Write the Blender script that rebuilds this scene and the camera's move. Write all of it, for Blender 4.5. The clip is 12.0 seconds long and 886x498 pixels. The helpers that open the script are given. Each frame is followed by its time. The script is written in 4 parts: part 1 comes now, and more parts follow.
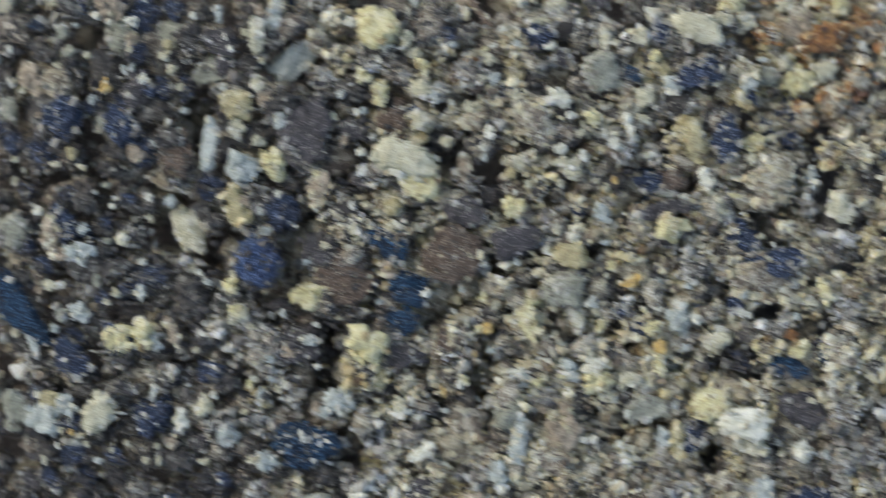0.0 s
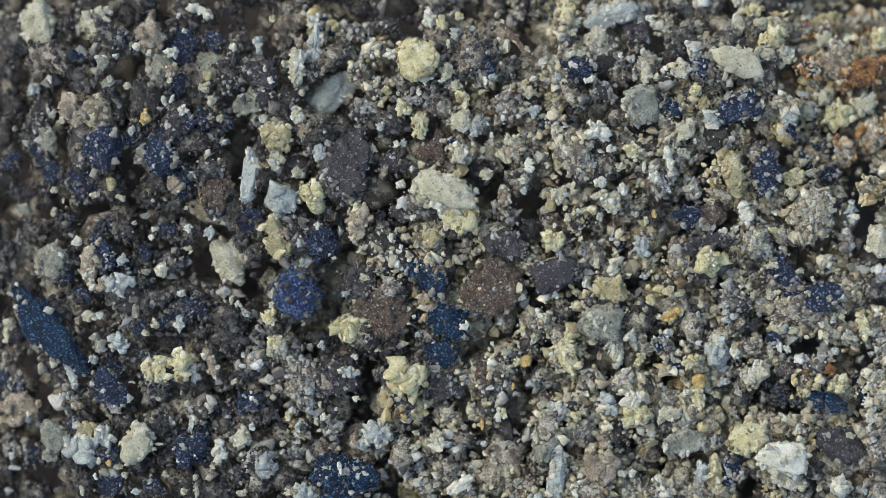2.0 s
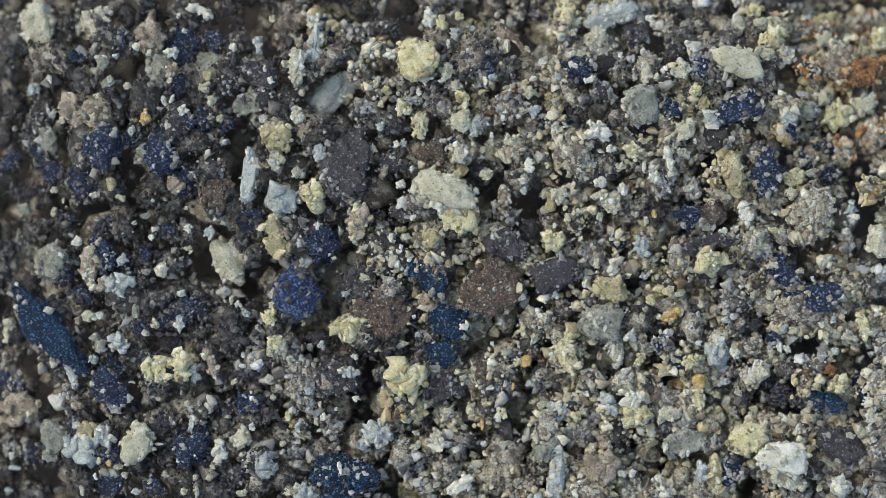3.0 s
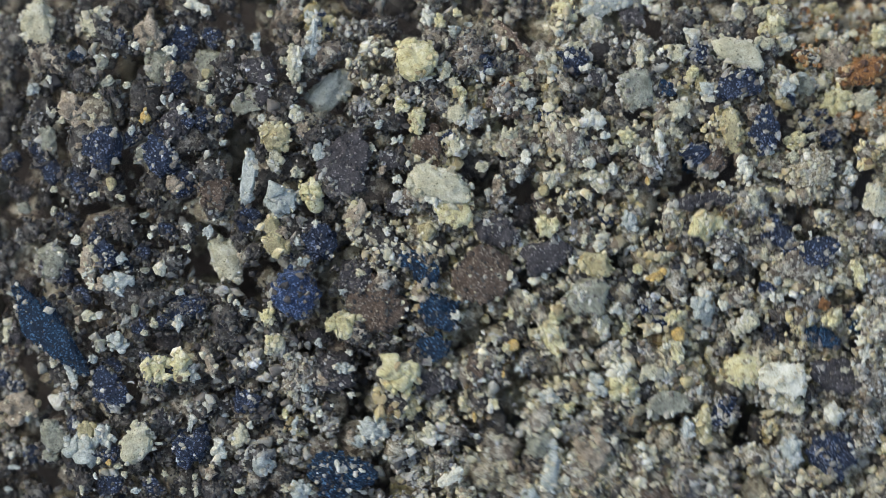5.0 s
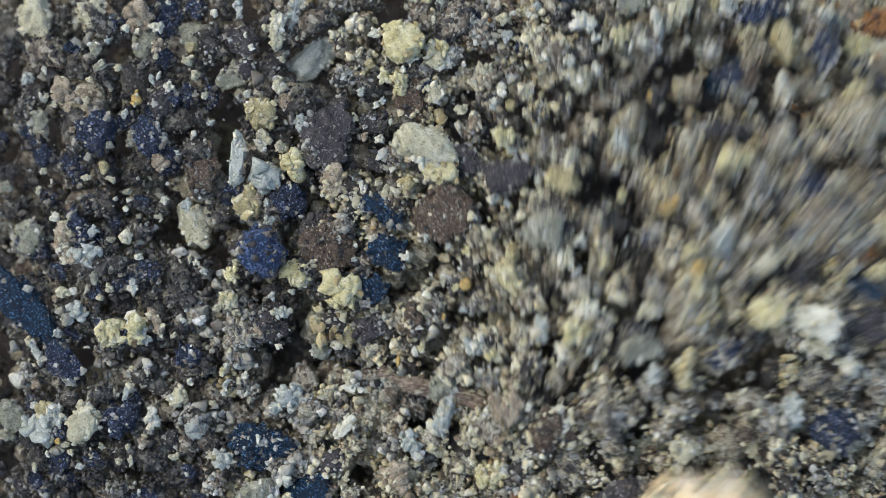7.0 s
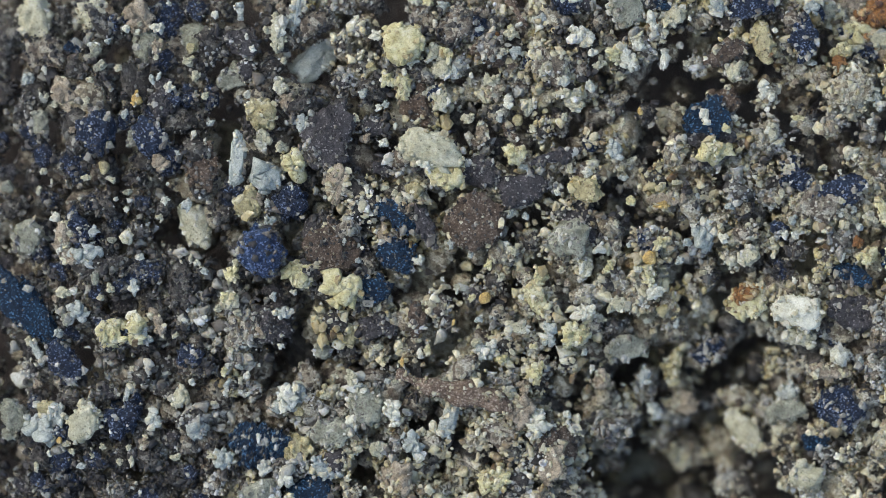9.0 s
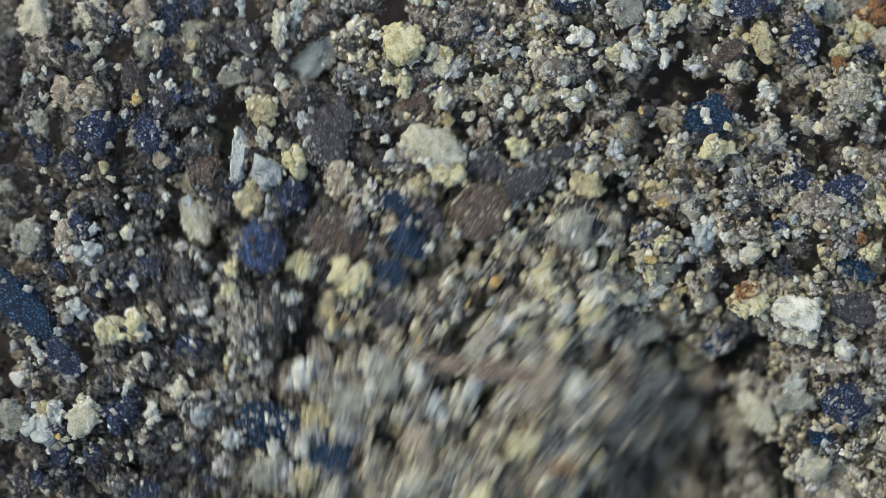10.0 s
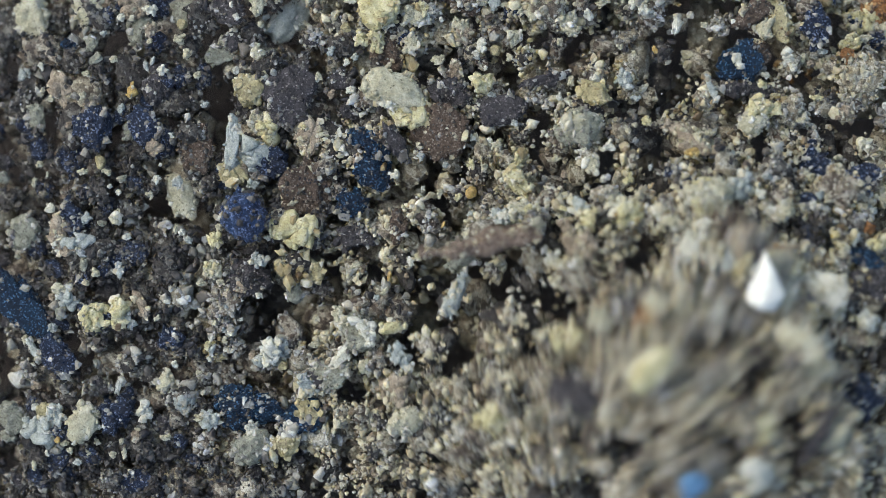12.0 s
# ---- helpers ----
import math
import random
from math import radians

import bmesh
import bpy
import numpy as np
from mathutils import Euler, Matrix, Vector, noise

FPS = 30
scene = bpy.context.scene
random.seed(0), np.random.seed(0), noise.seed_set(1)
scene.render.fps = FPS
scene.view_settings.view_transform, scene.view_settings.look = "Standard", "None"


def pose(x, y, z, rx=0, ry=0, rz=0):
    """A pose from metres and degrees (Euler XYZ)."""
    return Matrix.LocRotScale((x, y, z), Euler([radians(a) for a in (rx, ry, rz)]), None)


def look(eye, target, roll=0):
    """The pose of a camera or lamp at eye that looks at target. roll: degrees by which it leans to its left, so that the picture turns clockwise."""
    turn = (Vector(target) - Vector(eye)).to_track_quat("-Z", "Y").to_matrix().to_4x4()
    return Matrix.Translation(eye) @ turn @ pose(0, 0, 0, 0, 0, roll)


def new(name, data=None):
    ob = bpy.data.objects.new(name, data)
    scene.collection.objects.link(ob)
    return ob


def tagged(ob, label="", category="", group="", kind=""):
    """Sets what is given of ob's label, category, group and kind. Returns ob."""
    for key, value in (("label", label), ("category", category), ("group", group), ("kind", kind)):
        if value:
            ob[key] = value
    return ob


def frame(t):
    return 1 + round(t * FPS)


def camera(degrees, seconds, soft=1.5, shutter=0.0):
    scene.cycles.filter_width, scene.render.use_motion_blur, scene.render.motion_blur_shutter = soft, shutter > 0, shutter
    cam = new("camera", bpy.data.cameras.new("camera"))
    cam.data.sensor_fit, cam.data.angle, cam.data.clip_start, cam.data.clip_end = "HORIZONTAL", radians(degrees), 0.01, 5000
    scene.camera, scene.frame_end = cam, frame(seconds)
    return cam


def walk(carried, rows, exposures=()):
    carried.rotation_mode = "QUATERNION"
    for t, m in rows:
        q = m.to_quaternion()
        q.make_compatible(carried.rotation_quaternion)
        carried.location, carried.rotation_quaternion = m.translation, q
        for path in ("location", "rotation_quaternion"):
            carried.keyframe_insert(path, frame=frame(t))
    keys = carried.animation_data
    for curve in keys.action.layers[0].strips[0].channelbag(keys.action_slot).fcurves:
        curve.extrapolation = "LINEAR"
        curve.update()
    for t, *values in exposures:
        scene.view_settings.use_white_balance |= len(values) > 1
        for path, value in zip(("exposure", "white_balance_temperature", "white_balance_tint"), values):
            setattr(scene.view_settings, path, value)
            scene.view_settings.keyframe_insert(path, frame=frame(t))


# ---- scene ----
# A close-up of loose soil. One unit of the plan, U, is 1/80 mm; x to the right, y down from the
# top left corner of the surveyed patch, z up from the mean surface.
U = 1.25e-5
EYE = 0.06
CX, CY = 784, 441


def spot(x, y, z=0.0):
    """The place of a plan position that keeps its bearing from the lens when it rises or sinks."""
    s = U * (EYE - z * U) / EYE
    return Vector(((x - CX) * s, (CY - y) * s, z * U))


# ---- camera: a macro lens on a stand, nudged once at the start ----
cam = camera(2 * math.degrees(math.atan(CX * U / EYE)), 12.0, soft=0.6, shutter=3.5)
cam.data.dof.use_dof = True
cam.data.dof.focus_distance = EYE - 10 * U
cam.data.dof.aperture_fstop = 35.0
walk(cam, [(0.0, pose(69 * U, -58 * U, EYE, 0, 0, -0.3)),
           (0.1, pose(60 * U, -55 * U, EYE, 0, 0, -0.3)),
           (0.3, pose(48 * U, -52 * U, EYE, 0, 0, -0.2)),
           (0.38, pose(36 * U, -46 * U, EYE, 0, 0, -0.1)),
           (0.452, pose(0, 0, EYE)),
           (12.0, pose(0, 0, EYE))])

# ---- light: a broad cool lamp high to one side, and the sky ----
world = bpy.data.worlds.new("world")
scene.world = world
world.use_nodes = True
wn = world.node_tree.nodes
sky = wn.new("ShaderNodeTexSky")
sky.sky_type = "NISHITA"
sky.sun_disc = False
sky.air_density = 0.8
sky.dust_density = 3.0
sky.sun_elevation = radians(48)
sky.sun_rotation = radians(-65)
wn["Background"].inputs["Strength"].default_value = 0.355
world.node_tree.links.new(sky.outputs["Color"], wn["Background"].inputs["Color"])
sun = new("sun", bpy.data.lights.new("sun", "SUN"))
sun.data.energy = 0.665
sun.data.angle = radians(55)
sun.data.color = (0.77, 1.0, 0.95)
sun.matrix_world = look((-0.6, 0.3, 1.2), (0, 0, 0))
scene.view_settings.exposure = 0.0


# ---- materials ----
def nodes_of(name):
    m = bpy.data.materials.new(name)
    m.use_nodes = True
    nt = m.node_tree
    return m, nt, nt.nodes, nt.links, nt.nodes["Principled BSDF"]


def ramp(nd, stops, constant=False):
    r = nd.new("ShaderNodeValToRGB")
    r.color_ramp.interpolation = "CONSTANT" if constant else "LINEAR"
    e = r.color_ramp.elements
    while len(e) < len(stops):
        e.new(0.5)
    for k, (p, c) in enumerate(stops):
        e[k].position = p
        e[k].color = (*c, 1)
    return r


def tex(nd, lk, scale, detail=4.0, rough=0.6):
    c = nd.new("ShaderNodeTexCoord")
    n = nd.new("ShaderNodeTexNoise")
    n.inputs["Scale"].default_value = scale
    n.inputs["Detail"].default_value = detail
    n.inputs["Roughness"].default_value = rough
    lk.new(c.outputs["Object"], n.inputs["Vector"])
    return n


def mineral(name, stops, fleck=None, fleck_at=0.85, size=40, rough=0.55, relief=0.6, spec=0.5, glint=0.0, deep=0.0, mottle=0.6, depth=9):
    """A stone: colour patches of a few dozen units, finer flecks, a grainy relief."""
    m, nt, nd, lk, b = nodes_of(name)
    n = tex(nd, lk, 1 / (size * U), 5.0, 0.65)
    r = ramp(nd, stops)
    lk.new(n.outputs["Fac"], r.inputs["Fac"])
    col = r.outputs["Color"]
    fine = tex(nd, lk, 1 / (3.0 * U), 3.0, 0.7)
    mott = ramp(nd, [(0.43, (0.3, 0.29, 0.28)), (0.55, (1, 1, 1))])
    lk.new(fine.outputs["Fac"], mott.inputs["Fac"])
    mul = nd.new("ShaderNodeMix")
    mul.data_type, mul.blend_type = "RGBA", "MULTIPLY"
    mul.inputs["Factor"].default_value = mottle
    lk.new(col, mul.inputs["A"])
    lk.new(mott.outputs["Color"], mul.inputs["B"])
    col = mul.outputs["Result"]
    if deep:
        b.inputs["Subsurface Weight"].default_value = deep
        b.inputs["Subsurface Radius"].default_value = (1.0, 0.9, 0.7)
        b.inputs["Subsurface Scale"].default_value = 10 * U
    if fleck:
        spots = nd.new("ShaderNodeTexVoronoi")
        spots.inputs["Scale"].default_value = 1 / (2.6 * U)
        where = nd.new("ShaderNodeTexCoord")
        lk.new(where.outputs["Object"], spots.inputs["Vector"])
        chance = nd.new("ShaderNodeSeparateColor")
        lk.new(spots.outputs["Color"], chance.inputs[0])
        f = ramp(nd, [(fleck_at, (0, 0, 0)), (1.0, (1, 1, 1))])
        lk.new(chance.outputs[0], f.inputs["Fac"])
        mx = nd.new("ShaderNodeMix")
        mx.data_type = "RGBA"
        lk.new(f.outputs["Color"], mx.inputs["Factor"])
        lk.new(col, mx.inputs["A"])
        mx.inputs["B"].default_value = (*fleck, 1)
        col = mx.outputs["Result"]
    lk.new(col, b.inputs["Base Color"])
    if glint:
        g = ramp(nd, [(0.35, (rough, rough, rough)), (0.65, (glint, glint, glint))])
        lk.new(fine.outputs["Fac"], g.inputs["Fac"])
        lk.new(g.outputs["Color"], b.inputs["Roughness"])
    else:
        b.inputs["Roughness"].default_value = rough
    b.inputs["Specular IOR Level"].default_value = spec
    mid = tex(nd, lk, 1 / (15 * U), 8.0, 0.85)
    bp = nd.new("ShaderNodeBump")
    bp.inputs["Strength"].default_value = relief
    bp.inputs["Distance"].default_value = depth * U
    lk.new(mid.outputs["Fac"], bp.inputs["Height"])
    lk.new(bp.outputs["Normal"], b.inputs["Normal"])
    return m


def grit(name, stops, rough=0.52):
    """Loose sand: each grain takes its own colour from the range."""
    m, nt, nd, lk, b = nodes_of(name)
    g = nd.new("ShaderNodeNewGeometry")
    r = ramp(nd, stops, True)
    info = nd.new("ShaderNodeObjectInfo")
    wide = tex(nd, lk, 1 / (55 * U), 2.0, 0.5)
    wide.noise_dimensions = "4D"
    far = nd.new("ShaderNodeMath")
    far.operation = "MULTIPLY"
    far.inputs[1].default_value = 60.0
    lk.new(info.outputs["Random"], far.inputs[0])
    lk.new(far.outputs[0], wide.inputs["W"])
    sway = nd.new("ShaderNodeMath")
    sway.operation = "MULTIPLY_ADD"
    sway.inputs[1].default_value = 1.5
    sway.inputs[2].default_value = -0.53
    lk.new(wide.outputs["Fac"], sway.inputs[0])
    fac = nd.new("ShaderNodeMath")
    fac.operation = "MULTIPLY_ADD"
    fac.inputs[1].default_value = 0.58
    lk.new(g.outputs["Random Per Island"], fac.inputs[0])
    lk.new(sway.outputs[0], fac.inputs[2])
    lk.new(fac.outputs[0], r.inputs["Fac"])
    n = tex(nd, lk, 1 / (5 * U), 5.0, 0.7)
    d = ramp(nd, [(0.36, (0.7, 0.69, 0.67)), (0.56, (1, 1, 1))])
    lk.new(n.outputs["Fac"], d.inputs["Fac"])
    mx = nd.new("ShaderNodeMix")
    mx.data_type, mx.blend_type = "RGBA", "MULTIPLY"
    mx.inputs["Factor"].default_value = 1.0
    lk.new(r.outputs["Color"], mx.inputs["A"])
    lk.new(d.outputs["Color"], mx.inputs["B"])
    col = mx.outputs["Result"]
    lk.new(col, b.inputs["Base Color"])
    b.inputs["Roughness"].default_value = rough
    b.inputs["Specular IOR Level"].default_value = 0.42
    bp = nd.new("ShaderNodeBump")
    b.inputs["Subsurface Weight"].default_value = 0.9
    b.inputs["Subsurface Radius"].default_value = (1.0, 0.85, 0.55)
    b.inputs["Subsurface Scale"].default_value = 14 * U
    bp.inputs["Strength"].default_value = 0.5
    bp.inputs["Distance"].default_value = 3 * U
    lk.new(n.outputs["Fac"], bp.inputs["Height"])
    lk.new(bp.outputs["Normal"], b.inputs["Normal"])
    return m


def aggregate(name, stops, cell=9):
    """Cemented crumbs: small grains of many tones baked together, with a pitted skin."""
    m, nt, nd, lk, b = nodes_of(name)
    bend = tex(nd, lk, 1 / (7 * U), 4.0, 0.7)
    co = nd.new("ShaderNodeTexCoord")
    off = nd.new("ShaderNodeVectorMath")
    off.operation = "MULTIPLY_ADD"
    off.inputs[1].default_value = (14 * U, 14 * U, 14 * U)
    lk.new(bend.outputs["Color"], off.inputs[0])
    lk.new(co.outputs["Object"], off.inputs[2])
    cells = nd.new("ShaderNodeTexVoronoi")
    cells.inputs["Scale"].default_value = 1 / (cell * U)
    lk.new(off.outputs[0], cells.inputs["Vector"])
    tone = nd.new("ShaderNodeSeparateColor")
    lk.new(cells.outputs["Color"], tone.inputs[0])
    info = nd.new("ShaderNodeObjectInfo")
    shift = nd.new("ShaderNodeMath")
    shift.operation = "MULTIPLY_ADD"
    shift.inputs[1].default_value = 0.3
    lk.new(info.outputs["Random"], shift.inputs[0])
    scale = nd.new("ShaderNodeMath")
    scale.operation = "MULTIPLY"
    scale.inputs[1].default_value = 0.7
    lk.new(tone.outputs[0], scale.inputs[0])
    lk.new(scale.outputs[0], shift.inputs[2])
    r = ramp(nd, stops)
    lk.new(shift.outputs[0], r.inputs["Fac"])
    fine = tex(nd, lk, 1 / (3.2 * U), 4.0, 0.75)
    d = ramp(nd, [(0.42, (0.35, 0.33, 0.31)), (0.55, (1, 1, 1))])
    lk.new(fine.outputs["Fac"], d.inputs["Fac"])
    mx = nd.new("ShaderNodeMix")
    mx.data_type, mx.blend_type = "RGBA", "MULTIPLY"
    mx.inputs["Factor"].default_value = 0.8
    lk.new(r.outputs["Color"], mx.inputs["A"])
    lk.new(d.outputs["Color"], mx.inputs["B"])
    lk.new(mx.outputs["Result"], b.inputs["Base Color"])
    b.inputs["Roughness"].default_value = 0.6
    b.inputs["Specular IOR Level"].default_value = 0.35
    b.inputs["Subsurface Weight"].default_value = 0.4
    b.inputs["Subsurface Radius"].default_value = (1.0, 0.85, 0.6)
    b.inputs["Subsurface Scale"].default_value = 8 * U
    high = nd.new("ShaderNodeMath")
    high.operation = "MULTIPLY_ADD"
    high.inputs[1].default_value = -0.8
    lk.new(cells.outputs["Distance"], high.inputs[0])
    lk.new(fine.outputs["Fac"], high.inputs[2])
    bp = nd.new("ShaderNodeBump")
    bp.inputs["Strength"].default_value = 0.9
    bp.inputs["Distance"].default_value = 6 * U
    lk.new(high.outputs[0], bp.inputs["Height"])
    lk.new(bp.outputs["Normal"], b.inputs["Normal"])
    return m


CRUST_DARK = aggregate("dark_crumb_crust", [(0.1, (0.025, 0.023, 0.0205)), (0.5, (0.053, 0.049, 0.0415)), (0.7, (0.098, 0.092, 0.077)), (0.88, (0.21, 0.21, 0.178))])
CRUST_BROWN = aggregate("brown_crumb_crust", [(0.1, (0.06, 0.047, 0.036)), (0.4, (0.14, 0.115, 0.085)), (0.62, (0.27, 0.245, 0.185)), (0.85, (0.45, 0.43, 0.34))])
CRUST_PALE = aggregate("pale_crumb_crust", [(0.1, (0.11, 0.09, 0.062)), (0.35, (0.25, 0.22, 0.15)), (0.6, (0.4, 0.375, 0.27)), (0.85, (0.54, 0.525, 0.42))])
SOIL = mineral("dark_soil", [(0.3, (0.026, 0.021, 0.0175)), (0.5, (0.085, 0.068, 0.055)), (0.72, (0.18, 0.148, 0.118))],
               (0.3, 0.275, 0.23), 0.85, 22, 0.6, 0.8, 0.4, depth=14)
# on the two blues below, the light flecks are glitter put into the colour
BLUE = mineral("blue_black_slag", [(0.3, (0.006, 0.009, 0.022)), (0.55, (0.011, 0.025, 0.056)), (0.75, (0.022, 0.046, 0.09))],
               (0.2, 0.25, 0.36), 0.75, 16, 0.5, 1.0, 0.4, 0.25, depth=14)
TEAL = mineral("deep_blue_flake", [(0.3, (0.003, 0.008, 0.02)), (0.55, (0.005, 0.025, 0.056)), (0.75, (0.009, 0.047, 0.092))],
               (0.08, 0.18, 0.3), 0.75, 16, 0.5, 1.0, 0.3, 0.3, depth=14)
VIOLET = mineral("violet_grey_flake", [(0.3, (0.028, 0.0275, 0.03)), (0.55, (0.07, 0.066, 0.068)), (0.75, (0.13, 0.122, 0.118))],
                 (0.26, 0.25, 0.24), 0.9, 14, 0.6, 1.0, 0.35, depth=12)
BROWN = mineral("brown_flake", [(0.3, (0.054, 0.0359, 0.0221)), (0.55, (0.128, 0.0931, 0.065)), (0.75, (0.216, 0.166, 0.117))],
                (0.3, 0.26, 0.2), 0.8, 14, 0.65, 1.0, 0.3, depth=12)
PALE = mineral("pale_cream_stone", [(0.3, (0.232, 0.225, 0.142)), (0.5, (0.396, 0.387, 0.267)), (0.7, (0.499, 0.49, 0.37))],
               (0.1, 0.09, 0.05), 0.93, 26, 0.5, 0.6, 0.4, deep=0.6, mottle=0.35)
YELLOW = mineral("pale_yellow_stone", [(0.3, (0.276, 0.244, 0.101)), (0.5, (0.478, 0.451, 0.248)), (0.7, (0.607, 0.589, 0.423))],
                 (0.16, 0.13, 0.05), 0.94, 22, 0.5, 0.6, 0.4, deep=0.6, mottle=0.35)
WHITE = mineral("white_quartz", [(0.3, (0.327, 0.327, 0.241)), (0.5, (0.473, 0.477, 0.378)), (0.7, (0.568, 0.576, 0.49))],
                (0.3, 0.3, 0.22), 0.92, 22, 0.45, 0.45, 0.5, deep=0.6, mottle=0.3)
QUARTZ = mineral("clear_white_quartz", [(0.3, (0.53, 0.55, 0.48)), (0.55, (0.62, 0.64, 0.57)), (0.75, (0.68, 0.7, 0.63))],
                 None, 0.7, 30, 0.3, 0.4, 0.5, deep=0.4, mottle=0.15)
ICE = mineral("bluish_white_stone", [(0.3, (0.186, 0.215, 0.189)), (0.5, (0.299, 0.331, 0.292)), (0.7, (0.404, 0.434, 0.387))],
              (0.12, 0.14, 0.15), 0.92, 24, 0.45, 0.45, 0.5, deep=0.6, mottle=0.35)
GREY = mineral("grey_translucent_stone", [(0.32, (0.113, 0.117, 0.082)), (0.5, (0.235, 0.246, 0.185)), (0.68, (0.376, 0.391, 0.3))],
               (0.07, 0.065, 0.045), 0.88, 18, 0.4, 0.8, 0.5, deep=0.6, mottle=0.45)
OLIVE = mineral("olive_stone", [(0.3, (0.13, 0.115, 0.05)), (0.5, (0.28, 0.25, 0.125)), (0.7, (0.45, 0.42, 0.24))],
                (0.08, 0.06, 0.03), 0.9, 22, 0.35, 0.5, 0.5, deep=0.5, mottle=0.4)
TAN = mineral("tan_stone", [(0.3, (0.16, 0.125, 0.08)), (0.5, (0.31, 0.26, 0.18)), (0.7, (0.45, 0.4, 0.3))],
              (0.1, 0.08, 0.05), 0.88, 20, 0.6, 0.8, 0.4, mottle=0.5)
RUST = mineral("rust_orange_stone", [(0.3, (0.12, 0.049, 0.0167)), (0.55, (0.299, 0.143, 0.0417)), (0.75, (0.412, 0.286, 0.155))],
               (0.08, 0.05, 0.03), 0.85, 34, 0.6, 0.9, 0.4)
AMBER = mineral("amber_grain", [(0.3, (0.24, 0.15, 0.04)), (0.55, (0.46, 0.33, 0.1)), (0.75, (0.62, 0.52, 0.27))],
                None, 0.7, 26, 0.35, 0.5, 0.5, deep=0.35, mottle=0.6)
FIBRE = mineral("dry_fibre", [(0.3, (0.07, 0.05, 0.035)), (0.55, (0.18, 0.13, 0.09)), (0.75, (0.3, 0.24, 0.18))],
                (0.4, 0.34, 0.27), 0.8, 24, 0.7, 0.9, 0.3)
# the bead's bright flecks are painted glints too
BEAD = mineral("blue_glassy_slag", [(0.3, (0.007, 0.014, 0.045)), (0.52, (0.014, 0.042, 0.11)), (0.7, (0.035, 0.085, 0.19))],
               (0.22, 0.3, 0.5), 0.7, 14, 0.45, 1.0, 0.4, 0.25, depth=14)
FLESH = mineral("cream_flesh", [(0.3, (0.62, 0.38, 0.14)), (0.5, (0.8, 0.66, 0.4)), (0.7, (0.88, 0.82, 0.66))],
                (0.5, 0.26, 0.08), 0.9, 60, 0.35, 0.6, 0.5, deep=0.35, mottle=0.6)

SAND_GREY = grit("grey_sand", [(0.0, (0.0483, 0.043, 0.036)), (0.2, (0.0965, 0.089, 0.074)), (0.36, (0.193, 0.189, 0.157)),
                               (0.56, (0.28, 0.279, 0.237)), (0.76, (0.376, 0.38, 0.33)), (0.92, (0.492, 0.5, 0.45))])
SAND_BEIGE = grit("beige_sand", [(0.0, (0.065, 0.05, 0.033)), (0.16, (0.16, 0.13, 0.083)), (0.32, (0.29, 0.26, 0.168)),
                                 (0.5, (0.39, 0.365, 0.245)), (0.72, (0.47, 0.45, 0.325)), (0.9, (0.57, 0.555, 0.445))])
SAND_YELLOW = grit("yellow_sand", [(0.0, (0.112, 0.0759, 0.0355)), (0.2, (0.239, 0.196, 0.097)), (0.42, (0.349, 0.31, 0.17)),
                                   (0.65, (0.443, 0.404, 0.255)), (0.85, (0.521, 0.495, 0.37))])
SAND_RUST = grit("rusty_sand", [(0.0, (0.0855, 0.0384, 0.0154)), (0.25, (0.257, 0.128, 0.0428)), (0.48, (0.337, 0.238, 0.115)),
                                (0.7, (0.428, 0.374, 0.253)), (0.88, (0.535, 0.513, 0.406))])
SAND_DUSK = grit("dark_sand_with_grey_grains", [(0.0, (0.011, 0.0105, 0.0105)), (0.34, (0.027, 0.0255, 0.023)), (0.5, (0.05, 0.0475, 0.041)),
                                                (0.63, (0.1, 0.098, 0.083)), (0.76, (0.2, 0.203, 0.172)), (0.9, (0.33, 0.338, 0.293))])
SAND_PALE = grit("pale_sand", [(0.0, (0.25, 0.235, 0.165)), (0.3, (0.35, 0.337, 0.25)), (0.6, (0.44, 0.43, 0.34)), (0.85, (0.52, 0.515, 0.44))])

# ---- mesh tools ----
rng = np.random.default_rng(7)


def ball(k):
    bm = bmesh.new()
    bmesh.ops.create_icosphere(bm, subdivisions=k, radius=1.0)
    bm.verts.index_update()
    v = np.array([q.co[:] for q in bm.verts])
    f = np.array([[q.index for q in p.verts] for p in bm.faces])
    bm.free()
    return v, f


BALL = {k: ball(k) for k in (1, 2, 3, 4, 5)}


def lumps(p, freq, n=9):
    """Smooth irregular relief over points p, about -1 to 1."""
    k = rng.normal(0, freq, (n, 3))
    return np.sin(p @ k.T + rng.uniform(0, 6.3, n)).sum(1) / math.sqrt(n)


def rock(level, facets=6, rough=1.0):
    """An irregular stone of unit radius: worn facets, dents and a grainy skin."""
    v, f = BALL[level]
    p = v.copy()
    for _ in range(facets):
        n = rng.normal(0, 1, 3)
        n /= np.linalg.norm(n)
        over = np.maximum(0, p @ n - rng.uniform(0.55, 0.85))
        p -= 0.85 * over[:, None] * n
    r = 1 + rough * (0.13 * lumps(v, 1.8) + 0.085 * lumps(v, 4.5))
    if level > 2:
        r += rough * (0.045 * lumps(v, 10) + 0.03 * lumps(v, 22, 14))
    p *= r[:, None]
    return p, f


def turn_z(p, degrees):
    a = radians(degrees)
    c, s = math.cos(a), math.sin(a)
    return p @ np.array([[c, s, 0], [-s, c, 0], [0, 0, 1]])


OCTA = (np.array([(1, 0, 0), (-1, 0, 0), (0, 1, 0), (0, -1, 0), (0, 0, 1), (0, 0, -1)], float),
        np.array([(0, 2, 4), (2, 1, 4), (1, 3, 4), (3, 0, 4), (2, 0, 5), (1, 2, 5), (3, 1, 5), (0, 3, 5)]))


